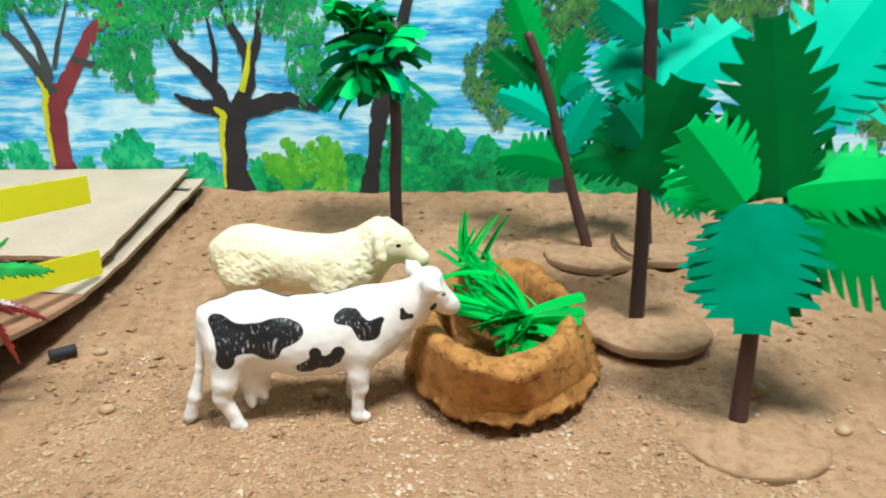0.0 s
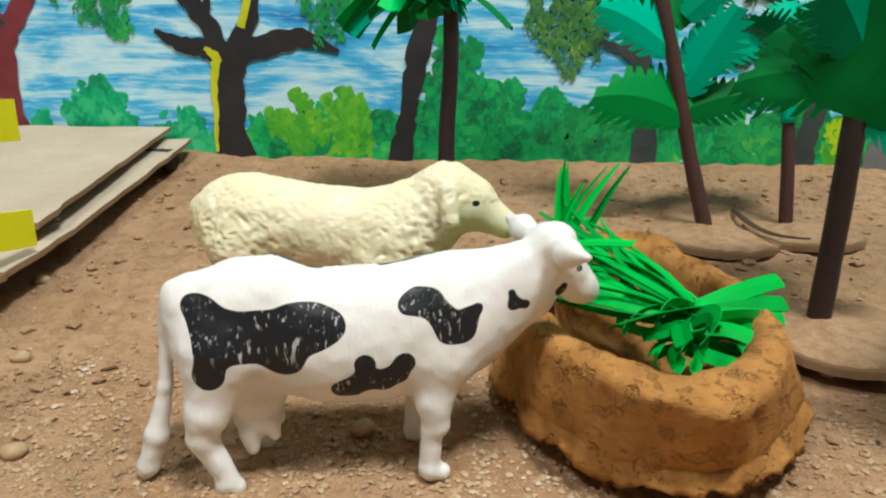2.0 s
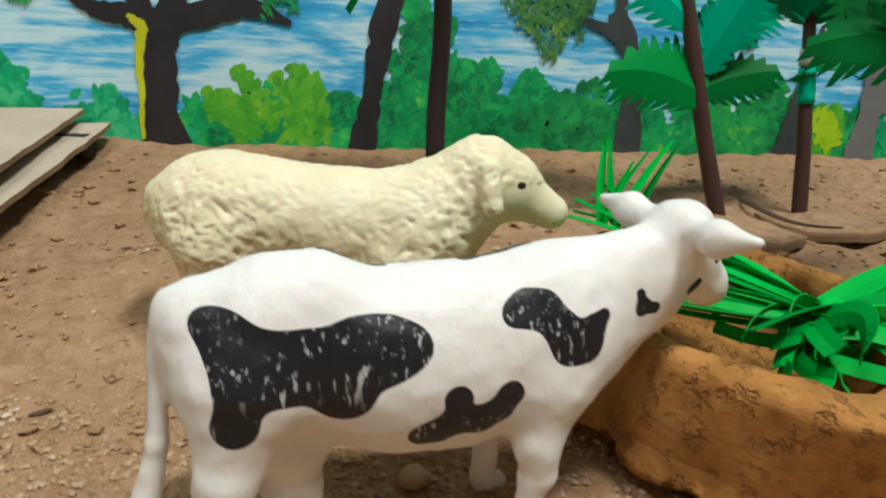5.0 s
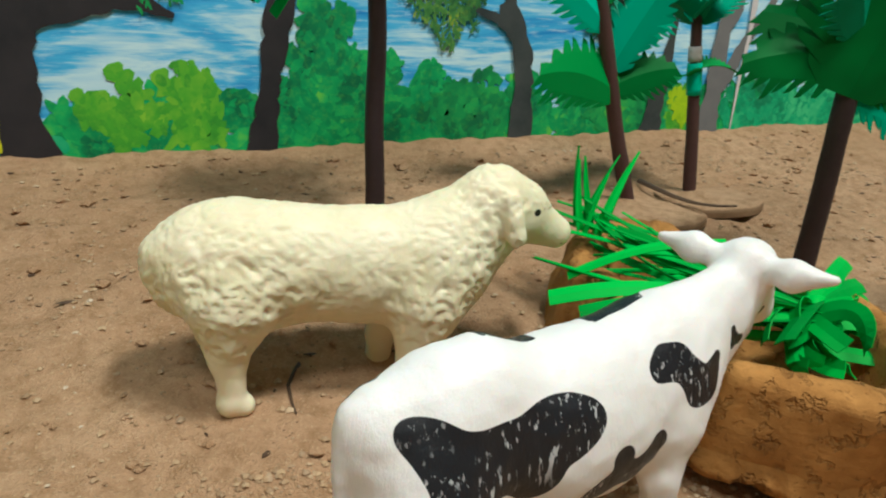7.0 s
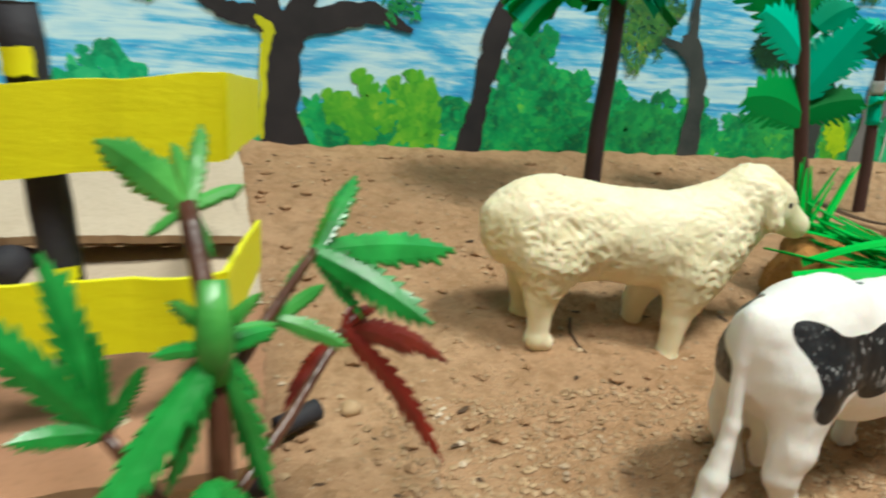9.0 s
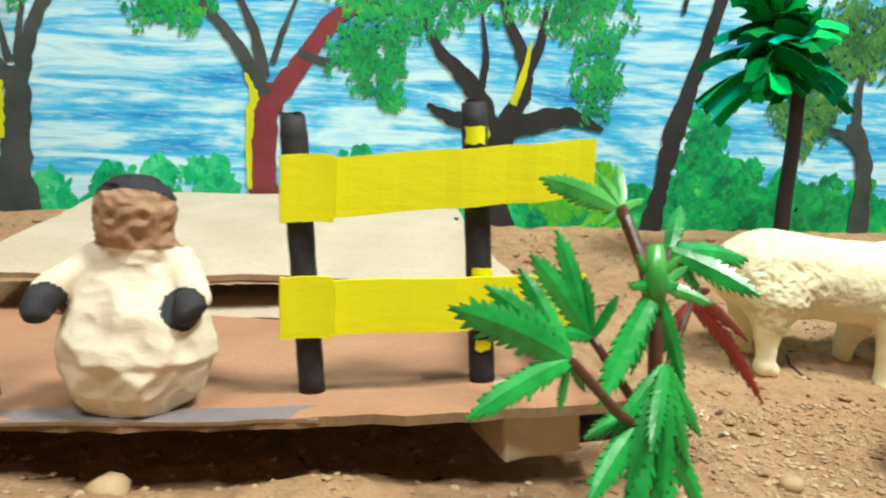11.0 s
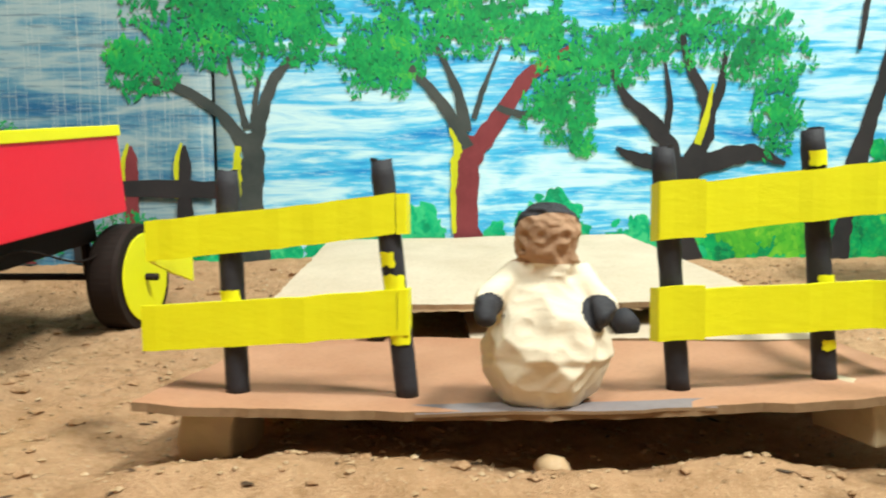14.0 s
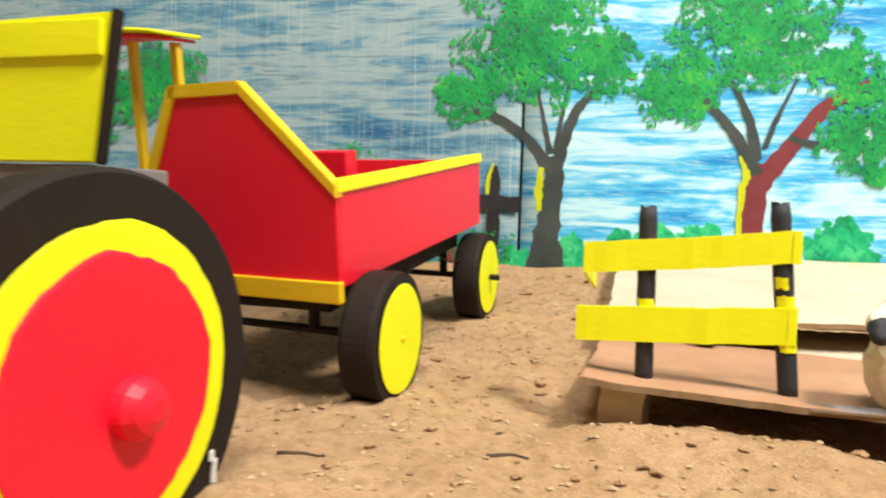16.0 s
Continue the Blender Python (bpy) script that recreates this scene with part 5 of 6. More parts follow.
# ---- paper banana trees ----
def paper_leaf(name, parent, root, az, el, length, width, material, droop=0.25, teeth=9, fold=0.35, cut=0.45, seed=0, twist=0.0, thick=0.0004, tipw=0.35):
    """A folded paper leaf with a toothed edge; az, el in degrees from the root."""
    rng = random.Random(seed)
    az, el = radians(az), radians(el)
    d = Vector((math.cos(az) * math.cos(el), math.sin(az) * math.cos(el), math.sin(el)))
    s = Vector((-math.sin(az), math.cos(az), 0))
    up = d.cross(s) * -1
    if up.z < 0 and abs(el) < 1.4:
        up = -up
    s = s * math.cos(radians(twist)) + up * math.sin(radians(twist))
    up = s.cross(d)
    verts, faces = [], []

    def mid(t):
        return Vector(root) + d * length * t + Vector((0, 0, -1)) * droop * length * t * t

    def wid(t):
        return width * 0.5 * (0.35 + 1.25 * math.sin(math.pi * min(0.97, 0.14 + t * 0.78)) ** 0.8) * (1 if t < 0.8 else 1 - (1 - tipw) * (t - 0.8) / 0.2) / 1.5

    ts = [i / teeth for i in range(teeth + 1)]
    for side in (-1, 1):
        m0 = len(verts)
        for t in ts:
            verts.append(mid(t))
            verts.append(mid(t) + (s * side - up * fold) * wid(t) * (1 - cut))
        for i in range(teeth):
            a = m0 + 2 * i
            faces.append((a, a + 1, a + 3, a + 2) if side > 0 else (a, a + 2, a + 3, a + 1))
            t0, t1 = ts[i], ts[i + 1]
            w = wid((t0 + t1) / 2) * rng.uniform(0.85, 1.12)
            lean = rng.uniform(0.15, 0.5) / teeth
            k = len(verts)
            o = s * side - up * fold * 1.15
            verts.append(mid(min(1.0, t0 + lean + 0.55 / teeth)) + o * w * rng.uniform(0.90, 1.0))
            verts.append(mid(min(1.02, t1 + lean)) + o * w)
            faces.append((a + 1, k, k + 1, a + 3) if side > 0 else (a + 1, a + 3, k + 1, k))
    n = len(verts)
    nrm = up * thick
    allv = verts + [v - nrm for v in verts]
    allf = faces + [tuple(n + q for q in reversed(f)) for f in faces]
    count = {}
    for f in faces:
        for a, b in zip(f, f[1:] + f[:1]):
            count[(a, b)] = count.get((a, b), 0) + 1
    for (a, b) in list(count):
        if (b, a) not in count:
            allf.append((a, n + a, n + b, b))
    return mesh_object(name, allv, allf, material, parent, smooth=False)


def sand_disc(parent, r, z, seed, cx=0.0, cy=0.0):
    pts = 72
    verts, faces = [], []
    rings = ((1.0, -0.0045), (1.0, -0.002), (1.0, 0.0), (0.93, 0.0008), (0.8, 0.0012), (0.65, 0.002), (0.5, 0.0024), (0.35, 0.0028), (0.18, 0.003))
    for rr, h in rings:
        for k in range(pts):
            a = math.tau * k / pts
            q = r * rr * (1 + 0.04 * noise.noise(Vector((math.cos(a) * 2, math.sin(a) * 2, seed))) + 0.03 * noise.noise(Vector((math.cos(a) * 7, math.sin(a) * 7, seed))))
            verts.append(Vector((cx + q * math.cos(a), cy + q * math.sin(a), z - 0.0008 + h + 0.0022 * noise.noise(Vector((q * 60 * math.cos(a), q * 60 * math.sin(a), seed))) + 0.0008 * noise.noise(Vector((q * 260 * math.cos(a), q * 260 * math.sin(a), seed))))))
    for i in range(len(rings) - 1):
        for k in range(pts):
            a, b = i * pts + k, i * pts + (k + 1) % pts
            faces.append((a, b, b + pts, a + pts))
    faces.append(tuple((len(rings) - 1) * pts + k for k in range(pts)))
    ob = mesh_object("base_disc", verts, faces, [M["sand"], M["raw_card"]], parent, "round cardboard base covered with sand")
    for i, p in enumerate(ob.data.polygons):
        p.material_index = 1 if i < 2 * pts else 0


def banana(at, trunk, radius, leaves, disc, label, material, group="paper banana trees", disc_at=(0, 0), disc_z=0.001):
    ob = thing("paper_banana_tree", at, label, "paper tree", group)
    pts = []
    for i in range(len(trunk) - 1):
        for k in range(5):
            pts.append(Vector(trunk[i]).lerp(Vector(trunk[i + 1]), k / 5))
    pts.append(Vector(trunk[-1]))
    rad = [radius * (1.08 - 0.3 * i / len(pts)) * (1 + 0.06 * noise.noise(p * 120)) for i, p in enumerate(pts)]
    v, f = tube(pts, rad, 12)
    mesh_object("trunk", v, f, material, ob, "rolled paper trunk painted dark brown")
    for k, (t, az, el, ln, wd, mat, droop, fold, twist) in enumerate(leaves):
        i = t * (len(trunk) - 1)
        a = min(int(i), len(trunk) - 2)
        root = Vector(trunk[a]).lerp(Vector(trunk[a + 1]), i - a)
        paper_leaf("leaf", ob, root, az, el, ln, wd, M[mat], droop, 10, fold, 0.42, k + int(at[0] * 1000), twist)
    if disc:
        sand_disc(ob, disc, disc_z, at[0] * 10, *disc_at)
    return ob


K, T, B = "leaf_dark", "leaf_teal", "leaf_bright"


def leaf_to(parent, root, tip, width, mat, seed, droop=0.12, fold=0.2, facing=(-0.2, -1, 0.35), teeth=9, cut=0.42):
    """A torn paper leaf from its root to its tip, its face turned towards a direction."""
    v = Vector(tip) - Vector(root)
    ln = v.length
    d = (v + Vector((0, 0, droop * ln))).normalized()
    az, el = math.atan2(d.y, d.x), math.asin(max(-1, min(1, d.z)))
    s = Vector((-math.sin(az), math.cos(az), 0))
    up = -d.cross(s)
    if up.z < 0 and abs(el) < 1.4:
        up = -up
    want = d.cross(Vector(facing)).normalized()
    twist = math.degrees(math.atan2(want.dot(up), want.dot(s)))
    return paper_leaf("leaf", parent, root, math.degrees(az), math.degrees(el), ln, width * 1.25, M[mat], droop, teeth, fold, cut, seed, twist)


slim = banana((0.0903, 0.5275, 0.0095), [(0, 0, -0.006), (-0.0140, 0, 0.040), (-0.0285, -0.002, 0.092), (-0.0415, -0.004, 0.135), (-0.050, -0.004, 0.155)], 0.0040, [],
              0.034, "leaning paper banana tree with torn green leaves on sandy disc", M["trunk"], disc_at=(0.0, -0.012), disc_z=-0.001)
for k, leaf in enumerate((
        ((-0.0180, -0.003, 0.0600), (-0.0760, -0.014, 0.0740), 0.030, K, 0.35), ((-0.0283, -0.003, 0.0930), (-0.0753, -0.016, 0.1200), 0.021, T, 0.25),
        ((-0.0310, -0.002, 0.1030), (-0.0806, 0.006, 0.1480), 0.029, K, 0.15), ((-0.0415, -0.003, 0.1370), (-0.0625, -0.008, 0.1830), 0.022, B, 0.05),
        ((-0.0210, 0.0, 0.0720), (0.0010, -0.014, 0.1190), 0.023, T, 0.1), ((-0.0230, 0.0, 0.0850), (0.0231, 0.004, 0.1060), 0.025, T, 0.35),
        ((-0.0300, 0.0, 0.1050), (-0.0118, 0.008, 0.1630), 0.022, K, 0.1), ((-0.0234, -0.002, 0.1100), (-0.0030, -0.010, 0.1270), 0.018, T, 0.3),
        ((-0.0195, 0.001, 0.0620), (0.0190, -0.008, 0.0745), 0.022, K, 0.25), ((-0.0330, 0.003, 0.1120), (-0.0480, 0.022, 0.1560), 0.024, T, 0.1))):
    root, tip, width, mat, droop = leaf
    leaf_to(slim, root, tip, width, mat, 40 + k, droop)
tall = banana((0.1080, 0.4235, -0.0040), [(0, 0, -0.006), (-0.0008, -0.004, 0.045), (-0.0020, -0.007, 0.090), (-0.0038, -0.009, 0.135), (-0.0070, -0.010, 0.190)], 0.0044, [],
              0.037, "tall paper banana tree with broad dark leaves on sandy disc", M["dark_trunk"], disc_at=(0.005, -0.008), disc_z=-0.001)
for k, leaf in enumerate((
        ((-0.0055, -0.010, 0.0830), (0.0125, -0.022, 0.1450), 0.050, K, 0.05, 0.12), ((-0.0010, -0.010, 0.0930), (0.0400, -0.018, 0.0840), 0.027, K, 0.3, 0.3),
        ((-0.0024, -0.010, 0.1330), (0.0480, -0.006, 0.1750), 0.038, "leaf_pale", 0.2, 0.2), ((-0.0050, -0.011, 0.1640), (-0.0352, -0.016, 0.1876), 0.028, T, 0.2, 0.3),
        ((-0.0035, -0.010, 0.0960), (-0.0440, 0.010, 0.0950), 0.026, K, 0.35, 0.3), ((-0.0019, -0.009, 0.0860), (0.0290, -0.016, 0.0730), 0.020, T, 0.3, 0.3),
        ((-0.0020, -0.009, 0.1150), (0.0350, 0.012, 0.1350), 0.026, K, 0.25, 0.3), ((-0.0035, -0.010, 0.1060), (-0.0240, -0.020, 0.1320), 0.025, T, 0.15, 0.3),
        ((-0.0050, -0.010, 0.1700), (0.0080, -0.016, 0.2030), 0.030, T, 0.1, 0.3), ((-0.0030, -0.008, 0.1000), (0.0180, 0.032, 0.1130), 0.034, K, 0.3, 0.2),
        ((-0.0030, -0.008, 0.1000), (-0.0300, 0.024, 0.1180), 0.032, K, 0.3, 0.2), ((-0.0040, -0.009, 0.1350), (-0.0300, 0.012, 0.1650), 0.030, T, 0.2, 0.2))):
    root, tip, width, mat, droop, fold = leaf
    leaf_to(tall, root, tip, width, mat, 60 + k, droop, fold)
small = banana((0.1335, 0.5300, 0.0105), [(0, 0, -0.006), (-0.0035, 0, 0.03), (-0.0075, 0, 0.062), (-0.0120, 0, 0.100)], 0.0036,
               [(0.70, 200, 20, 0.024, 0.014, K, 0.5, 0.3, 20), (0.74, 340, 25, 0.026, 0.014, K, 0.5, 0.3, 20), (0.95, 180, 40, 0.036, 0.026, T, 0.3, 0.3, 30), (0.95, 10, 45, 0.040, 0.028, T, 0.2, 0.3, 30), (0.95, 80, 60, 0.036, 0.026, T, 0.2, 0.3, 0), (0.97, 300, 50, 0.04, 0.028, T, 0.2, 0.3, 20)],
               0.030, "small paper banana tree with pale teal leaves on sandy disc", M["trunk"], disc_at=(0.006, -0.008), disc_z=0.0)
v, f = tube([Vector((-0.0068 - 0.0022 * t, 0, 0.0565 + 0.0175 * t + 0.0003 * math.sin(t * 30))) for t in np.linspace(0, 1, 6)], [0.0042, 0.0040, 0.0043, 0.0040, 0.0042, 0.0038], 12)
mesh_object("paper_wrap", v, f, M[T], small, "teal paper wrapped round the trunk")
v, f = tube([Vector((-0.0092 - 0.0010 * t, 0, 0.0745 + 0.0080 * t)) for t in np.linspace(0, 1, 4)], [0.0039, 0.0038, 0.0037, 0.0036], 12)
mesh_object("tape", v, f, M["chalk"], small, "torn strip of pale tape")
short = banana((0.1420, 0.3330, -0.0165), [(0, 0, -0.006), (0.0005, 0, 0.024), (0.0010, 0, 0.050), (0.0030, 0.001, 0.105)], 0.0041, [],
               0.037, "short paper banana tree with large torn leaves on sandy disc", M["trunk"], disc_at=(0.002, -0.006), disc_z=-0.0042)
for k, leaf in enumerate((
        ((-0.0040, -0.004, 0.1060), (-0.0030, -0.012, 0.0480), 0.044, T, 0.0, 0.10), ((-0.0060, -0.003, 0.1000), (-0.0190, -0.006, 0.0560), 0.032, T, 0.0, 0.15),
        ((0.0040, -0.002, 0.1040), (0.0130, -0.006, 0.0540), 0.034, K, 0.0, 0.15), ((-0.0090, -0.002, 0.1060), (-0.0410, -0.014, 0.1420), 0.030, B, 0.05, 0.2),
        ((-0.0140, -0.002, 0.1080), (-0.0440, 0.006, 0.1160), 0.024, B, 0.2, 0.3), ((0.0060, 0.0, 0.1080), (-0.0080, -0.004, 0.1830), 0.036, K, 0.0, 0.12),
        ((0.0050, 0.004, 0.1420), (0.0400, 0.010, 0.1960), 0.042, "leaf_pale", 0.05, 0.2), ((0.0100, 0.006, 0.1500), (0.0620, 0.008, 0.1760), 0.040, "leaf_pale", 0.1, 0.2), ((0.0080, 0.0, 0.1120), (0.0570, -0.006, 0.1180), 0.030, B, 0.1, 0.25),
        ((0.0080, -0.002, 0.0980), (0.0620, -0.006, 0.0860), 0.048, K, 0.25, 0.15), ((-0.0060, 0.002, 0.1050), (-0.0150, 0.006, 0.1450), 0.026, K, 0.0, 0.2),
        ((0.0, 0.002, 0.1100), (0.0010, 0.012, 0.1400), 0.022, T, 0.0, 0.2))):
    root, tip, width, mat, droop, fold = leaf
    leaf_to(short, root, tip, width, mat, 80 + k, droop, fold)


def tuft_tree():
    ob = thing("paper_palm_tree", (-0.0575, 0.531, 0.009), "tall thin paper palm with a tuft of cut green paper strips", "paper tree")
    pts = [Vector((0.0005 * math.sin(k * 0.9), 0, -0.008 + 0.172 * k / 16)) for k in range(17)]
    pts = [p + Vector((0.004 * p.z / 0.16, 0, 0)) for p in pts]
    v, f = tube(pts, [0.0050 - 0.0011 * k / 16 for k in range(17)], 12)
    mesh_object("trunk", v, f, M["dark_trunk"], ob, "straight charcoal-painted paper trunk")
    rng = random.Random(21)
    for k in range(96):
        tier = k % 4
        root = Vector((-0.010 + rng.uniform(-0.018, 0.016), rng.uniform(-0.006, 0.006), 0.124 + 0.011 * tier + rng.uniform(0, 0.008)))
        az = rng.uniform(0, math.tau)
        el = radians((-12, 10, 28, 50)[tier] + rng.uniform(-15, 15))
        ln = rng.uniform(0.018, 0.038)
        d = Vector((math.cos(az) * math.cos(el), math.sin(az) * math.cos(el), math.sin(el)))
        ps = [root + d * ln * t - Vector((0, 0, 0.45)) * ln * t * t for t in np.linspace(0, 1, 7)]
        s = Vector((-math.sin(az), math.cos(az), rng.uniform(-1.6, 1.6))).normalized()
        strip_mesh("leaf_strip", ps, rng.uniform(0.010, 0.016), s, 0.0004, M[rng.choice((K, K, T, B))], ob, rng.uniform(0.8, 1.15), rng.choice((-0.35, 0.35)))


tuft_tree()


# ---- plastic plant in front of the deck ----
def plastic_leaf(name, parent, root, az, el, length, width, material, droop, seed, teeth=9, twist=0.0):
    return paper_leaf(name, parent, root, az, el, length, width, material, droop, teeth, 0.30, 0.36, seed, twist, 0.0006, 0.10)


def fingers(parent, node, tips, width, material, seed, droop=0.12):
    """Slender serrated leaflets that spread from one node to their tips."""
    rng = random.Random(seed)
    node = Vector(node)
    for k, tip in enumerate(tips):
        v = Vector(tip) - node
        ln = v.length
        d = (v + Vector((0, 0, droop * ln))).normalized()
        az, el = math.degrees(math.atan2(d.y, d.x)), math.degrees(math.asin(max(-1, min(1, d.z))))
        s = Vector((-math.sin(radians(az)), math.cos(radians(az)), 0))
        up = -d.cross(s)
        if up.z < 0 and abs(radians(el)) < 1.4:
            up = -up
        want = d.cross(Vector((-0.35, -1, 0.6))).normalized()
        tw = math.degrees(math.atan2(want.dot(up), want.dot(s)))
        plastic_leaf("leaf", parent, node, az, el, ln, min(width, ln * 0.23), material, droop, seed * 10 + k, 13, tw + rng.uniform(-16, 16))


def plant():
    ob = thing("artificial_plant", (-0.240, 0.275, -0.0215), "glossy plastic plant with serrated green leaves and one red leaf", "plant")
    ob.scale = (1, 1, 1.28)
    stems = [([(-0.0015, 0.002, -0.006), (-0.0020, 0.002, 0.024), (-0.0025, 0.006, 0.048), (-0.004, 0.012, 0.060), (-0.0075, 0.022, 0.071)], 0.0022),
             ([(-0.0020, 0.002, 0.028), (-0.016, -0.008, 0.0370), (-0.0305, -0.017, 0.0490)], 0.0013),
             ([(-0.0020, 0.002, 0.030), (-0.010, 0.003, 0.038), (-0.0185, 0.006, 0.0475)], 0.0013),
             ([(-0.0030, 0.009, 0.050), (0.005, 0.022, 0.056), (0.0135, 0.038, 0.0610)], 0.0012),
             ([(-0.0025, 0.004, 0.036), (0.008, 0.018, 0.042), (0.0187, 0.032, 0.0500)], 0.0011)]
    for path, r in stems:
        pts = []
        for i in range(len(path) - 1):
            for k in range(4):
                pts.append(Vector(path[i]).lerp(Vector(path[i + 1]), k / 4))
        pts.append(Vector(path[-1]))
        v, f = tube(pts, [r * (1 - 0.3 * i / len(pts)) for i in range(len(pts))], 8)
        mesh_object("stem", v, f, M["plant_stem"], ob, "thin brown plastic stem")
    G, P, Rd = M["plant_green"], M["plant_pale"], M["plant_red"]
    fingers(ob, (-0.0305, -0.017, 0.0490), [(-0.0570, -0.0190, 0.0580), (-0.0410, -0.0080, 0.0640), (-0.0515, -0.0225, 0.0410), (-0.0320, -0.0170, 0.0405), (-0.0490, -0.0120, 0.0610), (-0.0260, -0.0140, 0.0430)], 0.0066, G, 1)
    fingers(ob, (-0.0185, 0.006, 0.0475), [(-0.0274, 0.0140, 0.0695), (-0.0362, 0.0040, 0.0650), (-0.0122, 0.0060, 0.0565), (-0.0202, 0.0100, 0.0600), (-0.0292, 0.0000, 0.0500)], 0.0056, G, 2)
    fingers(ob, (-0.0075, 0.022, 0.0710), [(-0.0060, 0.0330, 0.0810), (-0.0250, 0.0430, 0.0767), (0.0010, 0.0280, 0.0730), (-0.0040, 0.0180, 0.0660), (-0.0130, 0.0200, 0.0680), (-0.0110, 0.0330, 0.0780)], 0.0060, P, 3)
    fingers(ob, (0.0135, 0.038, 0.0610), [(0.0454, 0.0520, 0.0578), (0.0235, 0.0550, 0.0710), (0.0337, 0.0250, 0.0533), (0.0220, 0.0340, 0.0520), (0.0080, 0.0360, 0.0560)], 0.0070, G, 4)
    fingers(ob, (0.0187, 0.032, 0.0500), [(0.0345, 0.0270, 0.0316), (0.0420, 0.0440, 0.0390), (0.0090, 0.0240, 0.0420), (0.0215, 0.0350, 0.0550), (0.0270, 0.0370, 0.0535), (0.0330, 0.0360, 0.0440)], 0.0040, Rd, 5, 0.35)
    fingers(ob, (-0.0030, 0.007, 0.0570), [(-0.0191, -0.0070, 0.0400), (0.0040, 0.0040, 0.0400), (-0.0090, 0.0020, 0.0430), (0.0030, 0.0090, 0.0500), (-0.0110, 0.0030, 0.0580), (0.0060, 0.0140, 0.0570)], 0.0068, G, 6)
    fingers(ob, (-0.0030, -0.002, 0.0440), [(-0.0132, -0.0120, 0.0260), (0.0074, 0.0000, 0.0310), (-0.0050, -0.0110, 0.0240), (0.0020, -0.0060, 0.0280), (-0.0150, -0.0060, 0.0330), (-0.0100, -0.0140, 0.0330)], 0.0068, G, 7)
    fingers(ob, (-0.0030, 0.009, 0.0580), [(0.0040, 0.0080, 0.0640), (-0.0090, 0.0050, 0.0640), (0.0060, 0.0160, 0.0570)], 0.0046, P, 8)
    fingers(ob, (0.0060, 0.024, 0.0550), [(0.0180, 0.0200, 0.0520), (0.0150, 0.0280, 0.0590)], 0.0060, P, 9)
    fingers(ob, (-0.0060, -0.003, 0.0370), [(-0.0230, -0.0140, 0.0230), (-0.0150, -0.0180, 0.0170), (-0.0040, -0.0150, 0.0150), (0.0060, -0.0070, 0.0190), (-0.0220, -0.0060, 0.0320)], 0.0066, G, 10)
    v, f = tube([Vector((-0.003, 0.007, 0.053)), Vector((-0.003, 0.007, 0.058)), Vector((-0.003, 0.009, 0.065))], [0.0022, 0.0030, 0.0020], 10)
    mesh_object("bud", v, f, P, ob, "shiny pale plastic bud")


plant()


# ---- toy tractor and trailer ----
def disc_profile(name, parent, rings, material, label="", n=48, wobble=0.0, seed=0):
    """A turned part round the local x axis: rings of (x, radius)."""
    verts, faces = [], []
    for i, (x, r) in enumerate(rings):
        for k in range(n):
            a = math.tau * k / n
            q = r * (1 + wobble * noise.noise(Vector((math.cos(a) * 2.2, math.sin(a) * 2.2, seed + 0.1))) + wobble * 0.5 * noise.noise(Vector((math.cos(a) * 7, math.sin(a) * 7, seed))))
            verts.append(Vector((x, q * math.cos(a), q * math.sin(a))))
    for i in range(len(rings) - 1):
        for k in range(n):
            a, b = i * n + k, i * n + (k + 1) % n
            faces.append((a, b, b + n, a + n))
    faces.append(tuple(range(n - 1, -1, -1)))
    faces.append(tuple((len(rings) - 1) * n + k for k in range(n)))
    return mesh_object(name, verts, faces, material, parent, label, smooth=False)


def wheel(parent, at, R, w, turn, hub_colour, inner=None, seed=0):
    tyre = disc_profile("wheel", parent, [(-w, R * 0.55), (-w, R * 0.96), (-w * 0.85, R), (-w * 0.15, R), (0, R * 0.975), (0.0, R * 0.765), (-0.0012, R * 0.75)], M["tyre"], "dark card wheel", 56, 0.006, seed)
    tyre.matrix_local = pose(*at, 0, 0, turn)
    if inner is None:
        disc_profile("hub_disc", tyre, [(-0.0012, R * 0.70), (0.0009, R * 0.82), (0.0012, R * 0.805)], hub_colour, "bright yellow painted hub", 48, 0.018, seed + 1)
        disc_profile("axle_pin", tyre, [(0.0, R * 0.05), (0.002, R * 0.05), (0.0026, R * 0.02)], M["ochre"], "small axle end", 10, 0.2, seed)
    else:
        disc_profile("hub_ring", tyre, [(-0.0012, R * 0.74), (0.0007, R * 0.768), (0.0010, R * 0.758)], hub_colour, "yellow painted ring", 64, 0.03, seed + 1)
        disc_profile("hub_disc", tyre, [(0.0008, R * 0.625), (0.0017, R * 0.62), (0.0020, R * 0.605)], inner, "glossy red hub disc", 64, 0.055, seed + 2)
        disc_profile("hub_cap", tyre, [(0.0018, R * 0.15), (0.006, R * 0.145), (0.0095, R * 0.11), (0.011, R * 0.05)], inner, "red domed hub cap", 28, 0.03, seed + 3).location = (0, 0.004, -0.005)
    return tyre


def poly_slab(name, parent, pts, y0, y1, material, label="", bevel=0.0006):
    """An upright card cut to points (x, z), from y0 to y1."""
    bm = bmesh.new()
    f = bm.faces.new([bm.verts.new((x, y0, z)) for x, z in pts])
    ex = bmesh.ops.extrude_face_region(bm, geom=[f])
    for v in ex["geom"]:
        if isinstance(v, bmesh.types.BMVert):
            v.co.y = y1
    bmesh.ops.bevel(bm, geom=bm.edges[:], offset=bevel, segments=2, affect="EDGES")
    return part(name, bm, material, parent, label)


